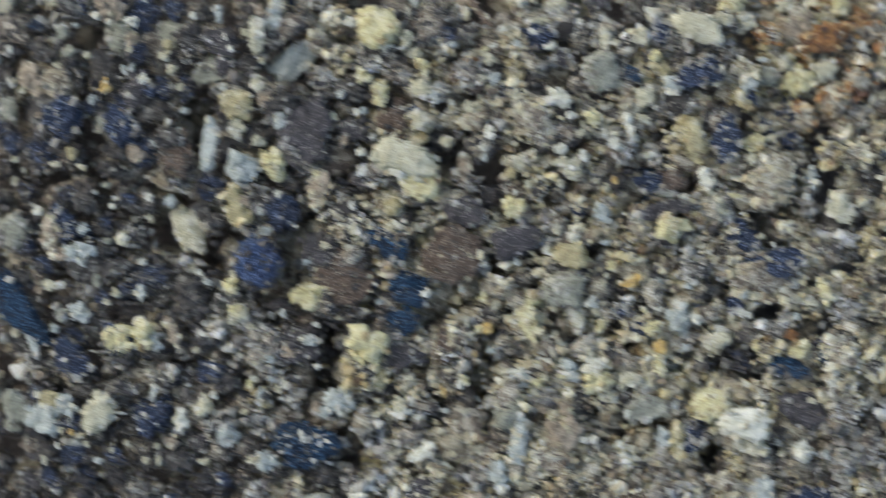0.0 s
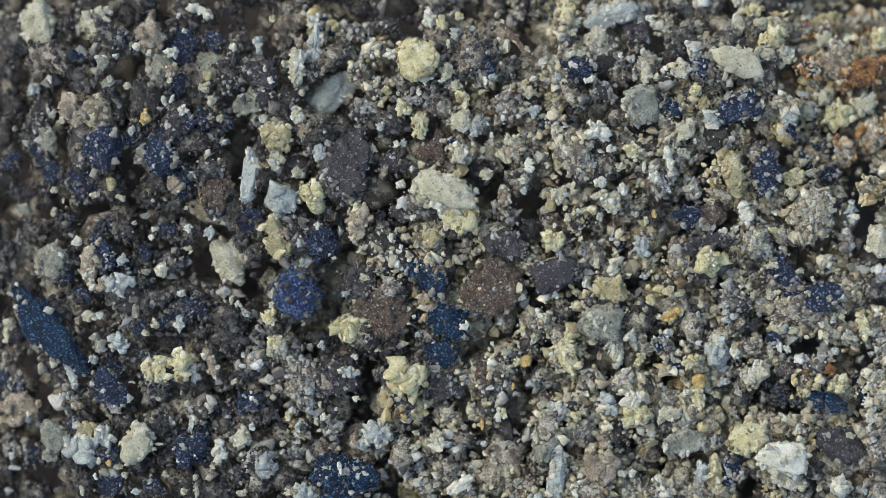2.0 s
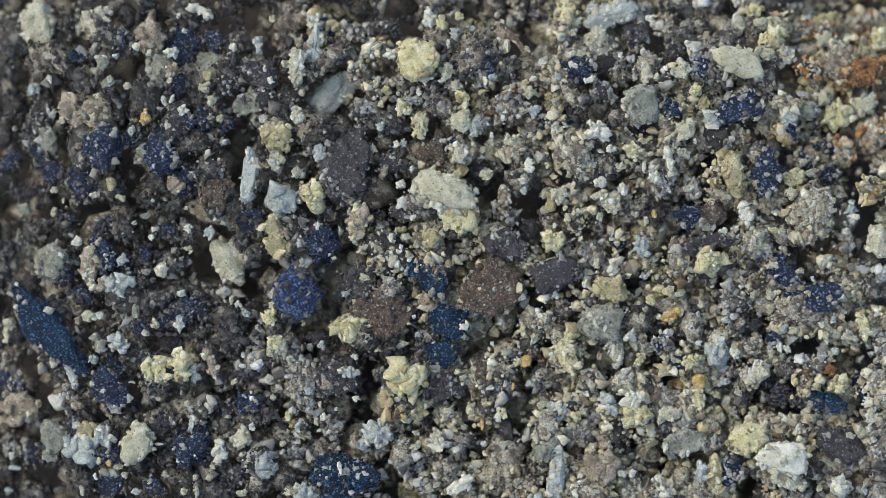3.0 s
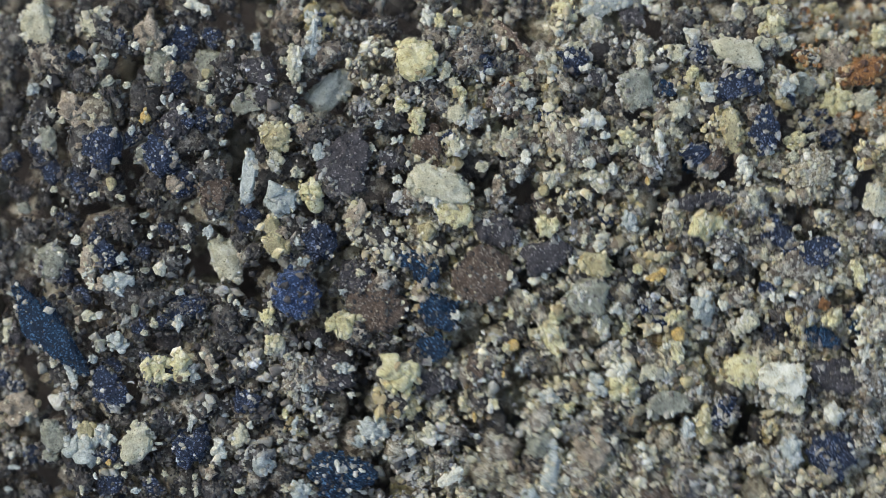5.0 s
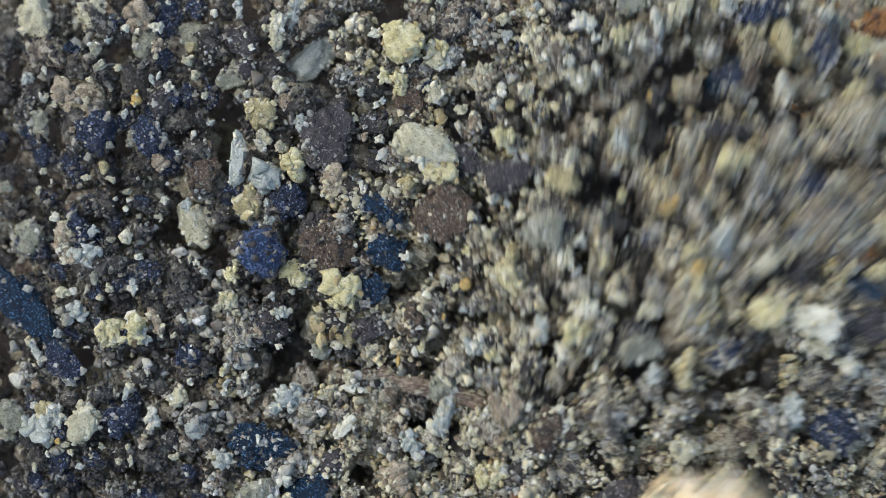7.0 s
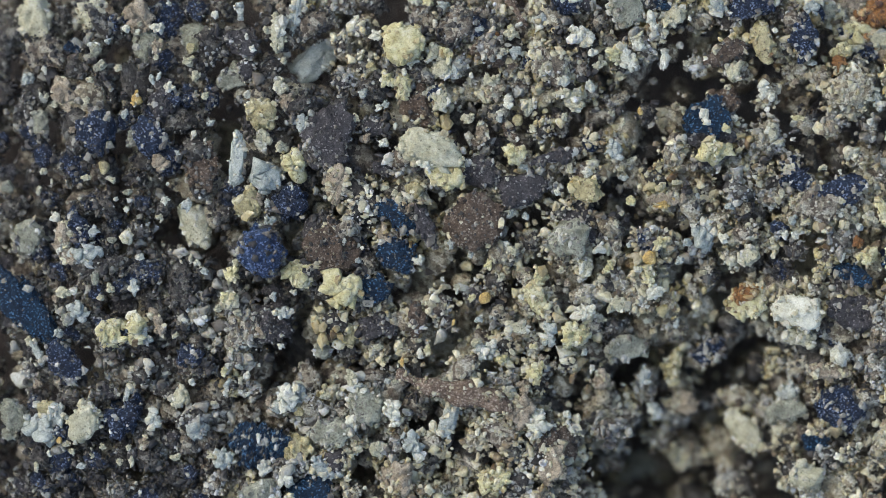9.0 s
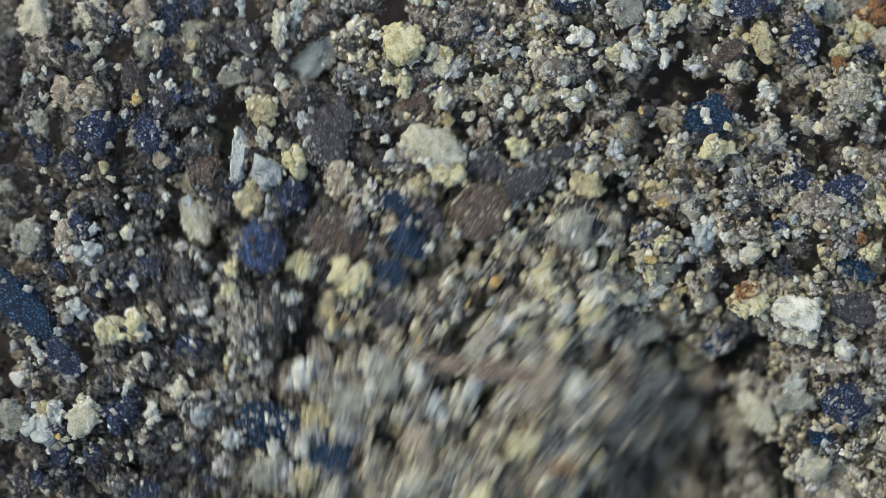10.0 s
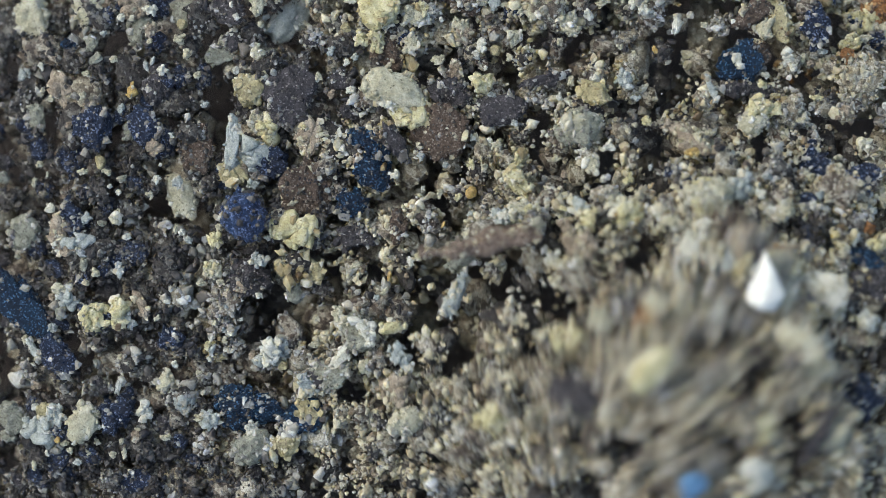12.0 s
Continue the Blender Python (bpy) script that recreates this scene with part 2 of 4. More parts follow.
def grain_shapes(v, f, count, ragged):
    """Broken sand grains: a ragged, angular outline, a flattish top, no two alike."""
    out = []
    for _ in range(count):
        a = np.arctan2(v[:, 1], v[:, 0])
        r = 1 + sum(rng.normal(0, ragged) * np.sin(k * a + rng.uniform(0, 6.3)) for k in (2, 3, 4, 5))
        p = v * np.stack([r, r, np.ones(len(v))], 1) * np.append(rng.uniform(0.62, 1.5, 2), 1)
        for _ in range(4):
            n = rng.normal(0, 1, 3) * (1, 1, 0.4)
            n /= np.linalg.norm(n)
            over = np.maximum(0, p @ n - rng.uniform(0.45, 0.85))
            p -= 0.95 * over[:, None] * n
        p[:, 2] = np.sign(p[:, 2]) * np.abs(p[:, 2]) ** 0.7 * rng.uniform(0.4, 0.75)
        out.append(p)
    return np.array(out), f


GRAINS = {0: grain_shapes(*OCTA, 30, 0.1), 1: grain_shapes(*BALL[1], 80, 0.14), 2: grain_shapes(*BALL[2], 80, 0.16)}


def crumbs(centres, sizes, level=1):
    """Sand grains: one small worn solid at each centre, all in one set of arrays."""
    shapes, f = GRAINS[level]
    n = len(centres)
    p = shapes[rng.integers(0, len(shapes), n)] * (np.asarray(sizes)[:, None, None] * 0.6)
    a, b, c = rng.uniform(0, 6.3, n), rng.normal(0, 0.42, n), rng.uniform(0, 6.3, n)
    z, o = np.zeros(n), np.ones(n)

    def about_z(q):
        return np.stack([np.cos(q), -np.sin(q), z, np.sin(q), np.cos(q), z, z, z, o], 1).reshape(n, 3, 3)

    rb = np.stack([o, z, z, z, np.cos(b), -np.sin(b), z, np.sin(b), np.cos(b)], 1).reshape(n, 3, 3)
    p = np.einsum("nij,nvj->nvi", about_z(a) @ rb @ about_z(c), p) + np.asarray(centres)[:, None]
    faces = f[None] + (np.arange(n) * shapes.shape[1])[:, None, None]
    return p.reshape(-1, 3), faces.reshape(-1, 3)


def mesh(name, groups):
    """One mesh from (points in plan units, triangles, material, smooth) groups."""
    me = bpy.data.meshes.new(name)
    pts, tri, idx, smo, off = [], [], [], [], 0
    for k, (p, f, m, s) in enumerate(groups):
        me.materials.append(m)
        pts.append(p)
        tri.append(f + off)
        idx.append(np.full(len(f), k))
        smo.append(np.full(len(f), s))
        off += len(p)
    pts, tri = np.concatenate(pts) * U, np.concatenate(tri)
    me.vertices.add(len(pts))
    me.vertices.foreach_set("co", pts.astype(np.float32).ravel())
    me.loops.add(tri.size)
    me.loops.foreach_set("vertex_index", tri.astype(np.int32).ravel())
    me.polygons.add(len(tri))
    me.polygons.foreach_set("loop_start", np.arange(0, tri.size, 3, dtype=np.int32))
    me.polygons.foreach_set("material_index", np.concatenate(idx).astype(np.int32))
    me.polygons.foreach_set("use_smooth", np.concatenate(smo).astype(bool))
    me.update(calc_edges=True)
    return me


def crust_on(p, count, low=6, high=18, top=0.1):
    """Grains that stick to the upper side of the solid p: places and sizes."""
    up = p[p[:, 2] > top * p[:, 2].max()]
    c = up[rng.integers(0, len(up), count)] * rng.uniform(0.95, 1.06, (count, 1))
    return c, np.clip(rng.lognormal(math.log((low * high) ** 0.5), 0.38, count), low * 0.8, high * 1.3)


MOVERS = []


def settle(ob, x, y, z):
    z -= 70 * min(1, max(0, (170 - x) / 170)) + 50 * min(1, max(0, (120 - y) / 120))
    if x > 1380 and y < 330:
        z -= 50 * min(1, (x - 1380) / 100)
    ob.location = spot(x, y, z)
    MOVERS.append((ob, x, y, z))
    return ob


# ---- ground under the loose layer ----
def build_ground():
    n = 160
    g = np.linspace(-1, 1, n)
    g = np.sign(g) * np.abs(g) ** 3 * 400000
    xx, yy = np.meshgrid(g, g)
    p = np.stack([xx.ravel(), yy.ravel(), np.zeros(n * n)], 1)
    p[:, 2] = -400 + 35 * lumps(p / 90, 1.0) + 25 * lumps(p / 40, 1.0)
    far = np.maximum(np.abs(p[:, 0]) - 2200, np.abs(p[:, 1]) - 2200)
    p[:, 2] += np.clip(far / 600, 0, 1) * 330
    i = (np.arange(n - 1)[:, None] * n + np.arange(n - 1)).ravel()
    f = np.concatenate([np.stack([i, i + 1, i + n + 1], 1), np.stack([i, i + n + 1, i + n], 1)])
    return tagged(new("ground", mesh("ground", [(p, f, SOIL, True)])),
                  "dark moist soil under a layer of loose sand and crumbs", "soil", kind="structure")


ground = build_ground()


def sand_for(x, y):
    """Which sand lies where: dark on one side, yellow and rusty in one corner."""
    u = rng.uniform()
    if x > 1380 and y < 330 and u < 0.5:
        return SAND_RUST if u < 0.28 else SAND_YELLOW
    if x > 760:
        dark = 0.3 if y < 300 else 0.2 if y < 441 else 0.08
    else:
        dark = (0.85 if 600 < y < 850 else 0.96) if x < 300 else (0.8 if 441 < y < 850 else 0.9) if x < 520 else 0.55
    if u < dark:
        return SAND_DUSK
    if u < dark + 0.24:
        return SAND_GREY
    return SAND_YELLOW if u > 0.9 else SAND_BEIGE


def body_for(x):
    u = rng.uniform()
    if x < 400:
        return BLUE if u < 0.3 else VIOLET if u < 0.38 else CRUST_BROWN if u < 0.42 else CRUST_DARK
    if x < 760:
        return BLUE if u < 0.06 else VIOLET if u < 0.14 else CRUST_PALE if u < 0.24 else CRUST_BROWN if u < 0.62 else CRUST_DARK
    return BLUE if u < 0.06 else VIOLET if u < 0.13 else CRUST_PALE if u < 0.42 else CRUST_BROWN if u < 0.85 else CRUST_DARK


def clod_groups(r, x, y, grains, dust=0, sub=False, coarse=False):
    """A crumb: a dark core, paler if coarse, sand grains stuck on it and heaped round it, fine dust."""
    p, f = rock(3 if r > 28 and not coarse else 2, 4, 2.0)
    p = turn_z(p * np.array([r * rng.uniform(0.75, 1.3), r * rng.uniform(0.65, 1.0), r * rng.uniform(0.4, 0.75)]), rng.uniform(0, 180))
    c, s = crust_on(p, max(3, grains // 3), 5.5, 15, -0.1)
    c = np.concatenate([c, c, c]) + rng.normal(0, 0.36, (3 * len(c), 3)) * np.concatenate([s, s, s])[:, None] * np.array((1, 1, 0.5))
    s = np.concatenate([s, s * 0.85, s * 0.65])
    k = grains // 2
    a, d = rng.uniform(0, 6.3, k), r * 1.45 * rng.uniform(0.1, 1, k) ** 0.5
    c2 = np.stack([d * np.cos(a), d * np.sin(a), rng.uniform(-0.35, 0.3, k) * r], 1)
    s2 = np.clip(rng.lognormal(math.log(8.2), 0.45, k), 4, 24)
    sand = (SAND_BEIGE, SAND_BEIGE, SAND_GREY)[rng.integers(0, 3)] if sub else sand_for(x, y)
    # coarse crumbs of the lower layers are coloured paler to lift the shade in gaps
    out = [(p, f, (CRUST_BROWN, CRUST_PALE, CRUST_PALE, CRUST_DARK)[rng.integers(0, 4)] if sub else (CRUST_BROWN, CRUST_BROWN, CRUST_PALE)[rng.integers(0, 3)] if coarse else body_for(x), True)]
    c, s = np.concatenate([c, c2]), np.concatenate([s, s2])
    if sand is SAND_DUSK:
        s = s * 0.82
    big = s > (99 if coarse else 16)
    tiny = s < 6.5
    for some, level in ((big, 2), (~big & ~tiny, 1), (tiny, 0)):
        if some.any():
            out.append((*crumbs(c[some], s[some], level), sand, level == 2))
    if dust:
        c, s = crust_on(p, dust, 3, 7, -0.1)
        c = c * 1.05
        out.append((*crumbs(c, s, 0), SAND_PALE if sand is not SAND_DUSK else SAND_GREY if rng.uniform() < (0.55 if x > 300 else 0.2) else SAND_DUSK, False))
    return out


def scatter(x0, x1, y0, y1, count, gap):
    """Plan positions with an uneven spacing, and the room that each has."""
    pts = np.empty((0, 2))
    out = []
    for _ in range(count * 12):
        q = np.array([rng.uniform(x0, x1), rng.uniform(y0, y1)])
        r = gap * rng.choice((0.75, 1.0, 1.0, 1.45))
        if len(pts) == 0 or (np.hypot(*(pts - q).T) > r).all():
            pts = np.vstack([pts, q])
            out.append((q[0], q[1], r))
            if len(out) >= count:
                break
    return out


# ---- dark gaps between the crumbs: middle, width and height ----
HOLLOWS = []


def hollow(x, y, w, h):
    HOLLOWS.append((x, y, w / 2, h / 2))


hollow(482, 85, 28, 70)
hollow(592, 168, 104, 70)
hollow(402, 462, 60, 76)
hollow(286, 122, 50, 50)
hollow(374, 116, 50, 40)
hollow(425, 235, 50, 60)
hollow(408, 310, 24, 60)
hollow(572, 95, 26, 60)
hollow(735, 45, 46, 70)
hollow(243, 120, 24, 36)
hollow(268, 165, 40, 40)
hollow(232, 290, 36, 70)
hollow(178, 362, 50, 28)
hollow(330, 370, 30, 30)
hollow(552, 385, 24, 40)
hollow(582, 490, 34, 110)
hollow(680, 332, 50, 34)
hollow(862, 345, 60, 70)
hollow(955, 345, 36, 50)
hollow(808, 470, 36, 80)
hollow(1112, 305, 24, 30)
hollow(942, 75, 46, 60)
hollow(1120, 62, 40, 30)
hollow(1040, 75, 24, 40)
hollow(1300, 395, 26, 70)
hollow(1400, 268, 54, 26)
hollow(1510, 320, 40, 70)
hollow(1545, 398, 50, 22)
hollow(1118, 515, 26, 70)
hollow(1014, 568, 46, 40)
hollow(1048, 482, 30, 34)
hollow(950, 530, 26, 26)
hollow(1425, 600, 50, 54)
hollow(1278, 515, 40, 40)
hollow(1535, 650, 24, 50)
hollow(1243, 595, 18, 40)
hollow(682, 838, 40, 80)
hollow(918, 725, 36, 60)
hollow(866, 600, 20, 70)
hollow(650, 712, 40, 24)
hollow(1200, 832, 50, 60)
hollow(1310, 862, 40, 50)
hollow(1510, 832, 40, 30)
hollow(1515, 722, 30, 44)
hollow(1412, 722, 34, 44)
hollow(264, 822, 28, 60)
hollow(82, 720, 30, 60)
hollow(60, 775, 40, 40)
hollow(160, 590, 24, 70)
hollow(358, 480, 26, 70)
hollow(1390, 130, 50, 60)
hollow(1300, 300, 16, 16)
hollow(1290, 372, 24, 40)
hollow(1370, 315, 30, 40)


def open_gap(x, y, r):
    return any(((x - a) / (w + 0.15 * r)) ** 2 + ((y - b) / (h + 0.15 * r)) ** 2 < 1 for a, b, w, h in HOLLOWS)


# ---- loose layer: crumbs, each with its own sand ----
def build_layer():
    big = 0
    places = [(x, y, r, rng.normal(-24, 11)) for x, y, r in scatter(-120, 1720, -110, 1300, 1300, 45)]
    first = len(places)
    places += [(x, y, r, rng.uniform(-78, -42)) for x, y, r in scatter(-100, 1650, 0, 1300, 800, 51)]
    low = len(places) - first
    places += [(x, y, r, rng.uniform(-70, -30)) for x, y, r in scatter(860, 1600, 760, 1330, 200, 50)]
    places += [(x, y, r, rng.uniform(-40, -10)) for x, y, r in scatter(820, 1560, 1300, 1600, 110, 52)]
    places += [(x, y, r, rng.uniform(-125, -90)) for x, y, r in scatter(560, 1320, 420, 1150, 150, 62)]
    for i, (x, y, r, z) in enumerate(places):
        if i < first + low and open_gap(x, y, r):
            continue
        groups = clod_groups(r * (0.62 if i >= first else 0.55), x, y, int(r * r * (0.007 if i >= first else 0.019 if x < 420 and y < 380 else 0.0265)), 0 if i >= first else int(r * r * (0.02 if x < 500 else 0.028)), (i >= first and (x > 700 or x > 480 and y > 800)) or (y > 940 and x > 700), first <= i < first + low)
        if r > 60 and big < 290:
            big += 1
            ob = new("soil_clod", mesh("soil_clod", groups[:1]))
            tagged(ob, "dark crumbly soil clod dusted with pale sand grains", "soil clod", "soil clods")
            sand = new("sand_crust", mesh("sand_crust", groups[1:]))
            sand.parent = ob
            tagged(sand, kind="stuff")
        else:
            ob = new("soil_crumb", mesh("soil_crumb", groups))
            ob.parent = ground
            tagged(ob, kind="stuff")
        settle(ob, x, y, z)


build_layer()


def build_depth():
    """Still crumbs deeper down and around the patch, in one mesh."""
    for name, places in (("deep_crumbs", [(x, y, r, rng.uniform(-330, -270) if 1040 < x < 1600 and 500 < y < 980 else rng.uniform(-170, -100))
                                          for x, y, r in scatter(-300, 1900, -300, 1500, 330, 92)]),
                         ("outer_crumbs", [(x, y, r, rng.uniform(-60, -20)) for x, y, r in scatter(-1400, 3000, -1500, 2500, 420, 140)
                                           if not (-130 - r < x < 1730 + r and -120 - r < y < 1310 + r)])):
        parts = {}
        for x, y, r, z in places:
            for p, f, m, s in clod_groups(r * 0.55, x, y, 12, coarse=True):
                parts.setdefault((m.name, s), []).append((p + np.array(((x - CX), (CY - y), z)), f, m))
        groups = []
        for (_, s), got in parts.items():
            off, ps, fs = 0, [], []
            for p, f, m in got:
                ps.append(p)
                fs.append(f + off)
                off += len(p)
            groups.append((np.concatenate(ps), np.concatenate(fs), m, s))
        ob = new(name, mesh(name, groups))
        ob.parent = ground
        tagged(ob, kind="stuff")


build_depth()


# ---- stones, flakes and grains that stand out ----
def bunch(p, material, width, count):
    """Angular grains fused onto the solid p, so that it has a jagged, broken outline."""
    c = p[rng.integers(0, len(p), count)] * rng.uniform(0.55, 0.95, (count, 1))
    v, f = crumbs(c, width * rng.uniform(0.25, 0.62, count), 2 if width > 18 else 1)
    return v, f, material, True


def stone(name, label, x, y, w, h, turn, material, z=6, thick=0.65, facets=7, rough=1.0, grains=0, sand=None, category=""):
    """One stone: size w by h across, turned anticlockwise; grains: sand that sticks to it."""
    level = 5 if max(w, h) > 110 else 4 if max(w, h) > 28 else 3 if max(w, h) > 13 else 2
    p, f = rock(level, facets, rough)
    ext = (p.max(0) - p.min(0)) / 2
    p = turn_z(p / ext * np.array([w / 2, h / 2, min(w, h) * thick / 2]), turn)
    groups = [(p, f, material, True)]
    if rough > 1.25 and max(w, h) < 75 and thick > 0.4 and max(w, h) < 2.2 * min(w, h):
        groups = [(p * 0.8, f, material, True)]
        lumpy = new("jagged_edge", mesh("jagged_edge", [bunch(p, material, min(w, h), 5 + int(max(w, h) / 5))]))
        tagged(lumpy, kind="stuff")
    else:
        lumpy = None
    ob = new(name, mesh(name, groups))
    if lumpy:
        lumpy.parent = ob
    tagged(ob, label, category or name.split("_")[-1], name.replace("_", " ") + "s")
    rim = int((w + h) / 5) if max(w, h) > 26 and name not in ("yellow_seed", "blue_chip") else 0
    if grains or rim:
        flat = thick < 0.4
        c, s = crust_on(p, grains * 2 if flat else grains, *((2, 8) if flat else (4, 11)))
        c2, s2 = crust_on(p[np.abs(p[:, 2]) < 0.45 * p[:, 2].max()], rim, 6, 15, -1.5)
        own = crumbs(c2[::2], s2[::2], 1)
        q, g = crumbs(np.concatenate([c, c2[1::2]]), np.concatenate([s, s2[1::2]]))
        k = (len(q) // 12) * 7 // 10
        d = new("sand_dust", mesh("sand_dust", [(q[:12 * k], g[:20 * k], SAND_DUSK if flat else sand or SAND_BEIGE, False), (q[12 * k:], g[20 * k:] - 12 * k, sand or SAND_BEIGE, False), (*own, material, True)]))
        d.parent = ob
        tagged(d, kind="stuff")
    return settle(ob, x, y, z - (4 if w + h > 100 else 8))


def pale(x, y, w, h, turn=0, z=8, grains=0):
    if max(w, h) < 27:
        return stone("pale_grain", "small pale cream sand grain among soil crumbs", x, y, w, h, turn, PALE, z, rough=1.5, category="sand grain")
    return stone("pale_stone", "pale cream pitted stone lying in dark soil", x, y, w, h, turn, PALE, z, grains=grains, sand=SAND_PALE)


def yellow(x, y, w, h, turn=0, z=10, grains=0):
    return stone("yellow_stone", "pale yellow pitted rough stone among sand grains", x, y, w, h, turn, YELLOW, z, rough=1.3 if max(w, h) < 62 else 0.8, grains=grains, sand=SAND_YELLOW)


def white(x, y, w, h, turn=0, z=12, grains=0):
    return stone("white_grain", "white quartz grain on dark soil crumbs", x, y, w, h, turn, WHITE, z, rough=1.4, grains=grains, sand=SAND_PALE, category="sand grain")


def ice(x, y, w, h, turn=0, z=8, grains=0):
    return stone("bluish_grain", "bluish white mineral grain among soil crumbs", x, y, w, h, turn, ICE, z, rough=1.3, grains=grains, sand=SAND_PALE, category="sand grain")


def grey(x, y, w, h, turn=0, z=4, grains=0):
    return stone("grey_stone", "grey translucent stone half buried in soil", x, y, w, h, turn, GREY, z, grains=grains, sand=SAND_GREY)


def olive(x, y, w, h, turn=0, z=4, grains=0):
    return stone("olive_stone", "olive brown translucent stone in soil", x, y, w, h, turn, OLIVE, z, grains=grains, sand=SAND_YELLOW)


def tan(x, y, w, h, turn=0, z=6, grains=0):
    return stone("tan_stone", "tan sandy stone resting on soil crumbs", x, y, w, h, turn, TAN, z, rough=1.3, grains=grains)


def rust(x, y, w, h, turn=0, z=4, grains=0):
    return stone("rusty_stone", "rust orange crumbly stone with sand on it", x, y, w, h, turn, RUST, z, rough=1.3, grains=grains, sand=SAND_RUST)


def amber(x, y, w, h, turn=0, z=12):
    return stone("amber_grain", "small amber yellow glassy grain", x, y, w, h, turn, AMBER, z, category="sand grain")


def blue(x, y, w, h, turn=0, z=2, grains=14):
    return stone("blue_clinker", "blue black glittering clinker lump dusted with sand", x, y, w, h, turn, BLUE, z, rough=1.3, grains=grains, sand=SAND_GREY)


def teal(x, y, w, h, turn=0, z=4, grains=20):
    return stone("blue_flake", "deep blue rough flake speckled with pale dust", x, y, w, h, turn, TEAL, z, 0.35, 6, 1.7, grains=grains, sand=SAND_GREY)


def violet(x, y, w, h, turn=0, z=2, grains=26):
    return stone("grey_flake", "violet grey flat flake speckled with pale dust", x, y, w, h, turn, VIOLET, z, 0.35, 6, 1.7, grains=grains, sand=SAND_GREY)


def brown(x, y, w, h, turn=0, z=2, grains=34):
    return stone("brown_flake", "brown flat flake speckled with pale sand dust", x, y, w, h, turn, BROWN, z, 0.35, 6, 1.7, grains=grains, sand=SAND_BEIGE)


# ---- how the soil is pushed about ----
TIMES = (3.2, 4.8, 5.2, 5.5, 5.92, 6.08, 6.42, 6.58, 6.93, 7.07, 7.2, 8.8, 9.6, 10.0, 10.43, 10.57, 10.93, 11.07, 11.43, 11.57, 11.92, 12.0)
HOLDS = {5.92: 6.0, 6.08: 6.0, 6.42: 6.5, 6.58: 6.5, 6.93: 7.0, 7.07: 7.0, 11.92: 12.0, 10.43: 10.5, 10.57: 10.5, 10.93: 11.0, 11.07: 11.0, 11.43: 11.5, 11.57: 11.5}
MOMENTS = [HOLDS.get(t, t) for t in TIMES]
GUIDES = []


def guide(x, y, way):
    """A mark that rests at x, y and then follows way: 'seconds:x,y' in plan units."""
    t, px, py = [0.0, 3.2], [x, x], [y, y]
    for item in way.split():
        a, b = item.split(":")
        c, d = b.split(",")
        t.append(float(a))
        px.append(float(c))
        py.append(float(d))
    GUIDES.append((x, y, np.interp(MOMENTS, t, px) - x, np.interp(MOMENTS, t, py) - y))


guide(68, 40, "5.5:67,41 6:63,34 6.5:63,31 10:63,31 10.5:58,28 12:58,29")
guide(746, 109, "4.8:744,109 5.5:743,107 6:733,93 6.5:726,78 7:720,77 8.8:721,81 10:721,81 10.5:718,69 11:705,53 11.5:677,12 12:677,18")
guide(439, 312, "4.8:438,314 5.5:438,314 6:424,283 6.5:418,279 7:418,282 9.6:418,282 10:420,276 10.5:418,259 11:417,259 11.5:409,253 12:410,253")
guide(795, 355, "4.8:788,348 5.5:784,340 6:778,297 6.5:772,274 7:763,274 8.8:773,282 9.6:773,282 10:776,276 10.5:792,251 11:779,222 11.5:709,168 12:707,176")
guide(525, 522, "5.5:522,521 6:482,475 6.5:459,446 7:462,447 9.6:462,447 10:461,439 10.5:473,378 11:459,378 11.5:424,381 12:432,384")
guide(615, 285, "4.8:614,285 5.5:612,282 6:600,242 6.5:582,228 7:583,233 9.6:585,233 10:585,228 10.5:577,207 11:557,187 11.5:513,159 12:516,162")
guide(290, 655, "5.5:288,655 6:234,609 6.5:208,590 9.6:210,590 10:208,585 10.5:179,562 12:179,562")
guide(240, 780, "5.5:240,779 6:170,747 6.5:144,744 9.6:147,741 10:145,732 10.5:141,740 12:145,743")
guide(724, 671, "4.8:716,669 5.5:703,658 6:626,562 6.5:600,508 7:609,514 9.6:611,514 10:626,493 10.5:635,438 11:606,424 11.5:525,403 12:533,409")
guide(86, 580, "5.5:86,580 6:60,553 6.5:49,542 10:49,542 10.5:44,541 12:44,541")
guide(181, 270, "5.5:181,270 6:172,247 6.5:170,242 10:170,242 10.5:164,234 12:164,234")
guide(1000, 609, "4.8:979,585 5.5:962,562 6:917,458 6.5:905,450 7:895,470 8.8:946,510 9.6:949,504 10:962,481 10.5:985,433 11:965,380 11.5:919,289 12:910,300")
guide(651, 786, "4.8:648,782 5.5:635,775 6:513,714 6.5:485,721 7:495,724 9.6:503,720 10:527,677 10.5:498,626 11:482,635 11.5:458,639 12:470,640")
guide(937, 847, "4.8:936,847 5.5:907,830 6:707,741 6.5:665,724 7:700,732 8.8:701,733 9.6:711,723 10:743,666 10.5:760,593 11:704,570 11.5:611,565 12:657,593")
guide(870, 501, "4.8:858,484 5.5:845,467 6:819,394 6.5:801,375 7:785,370 8.8:839,384 9.6:841,384 10:850,368 10.5:870,330 11:830,270 11.5:785,212 12:778,225")
guide(1080, 560, "4.8:1058,520 5.5:1044,499 6:1037,439 6.5:1000,410 7:975,395 8.8:1020,412 9.6:1020,409 10:1026,395 10.5:1042,340 11:1035,285 11.5:1035,205 12:1032,212")
guide(980, 426, "4.8:972,406 5.5:965,392 6:956,343 6.5:930,290 7:892,245 8.8:912,274 9.6:913,272 10:917,262 10.5:925,230 11:905,205 11.5:857,140 12:852,148")
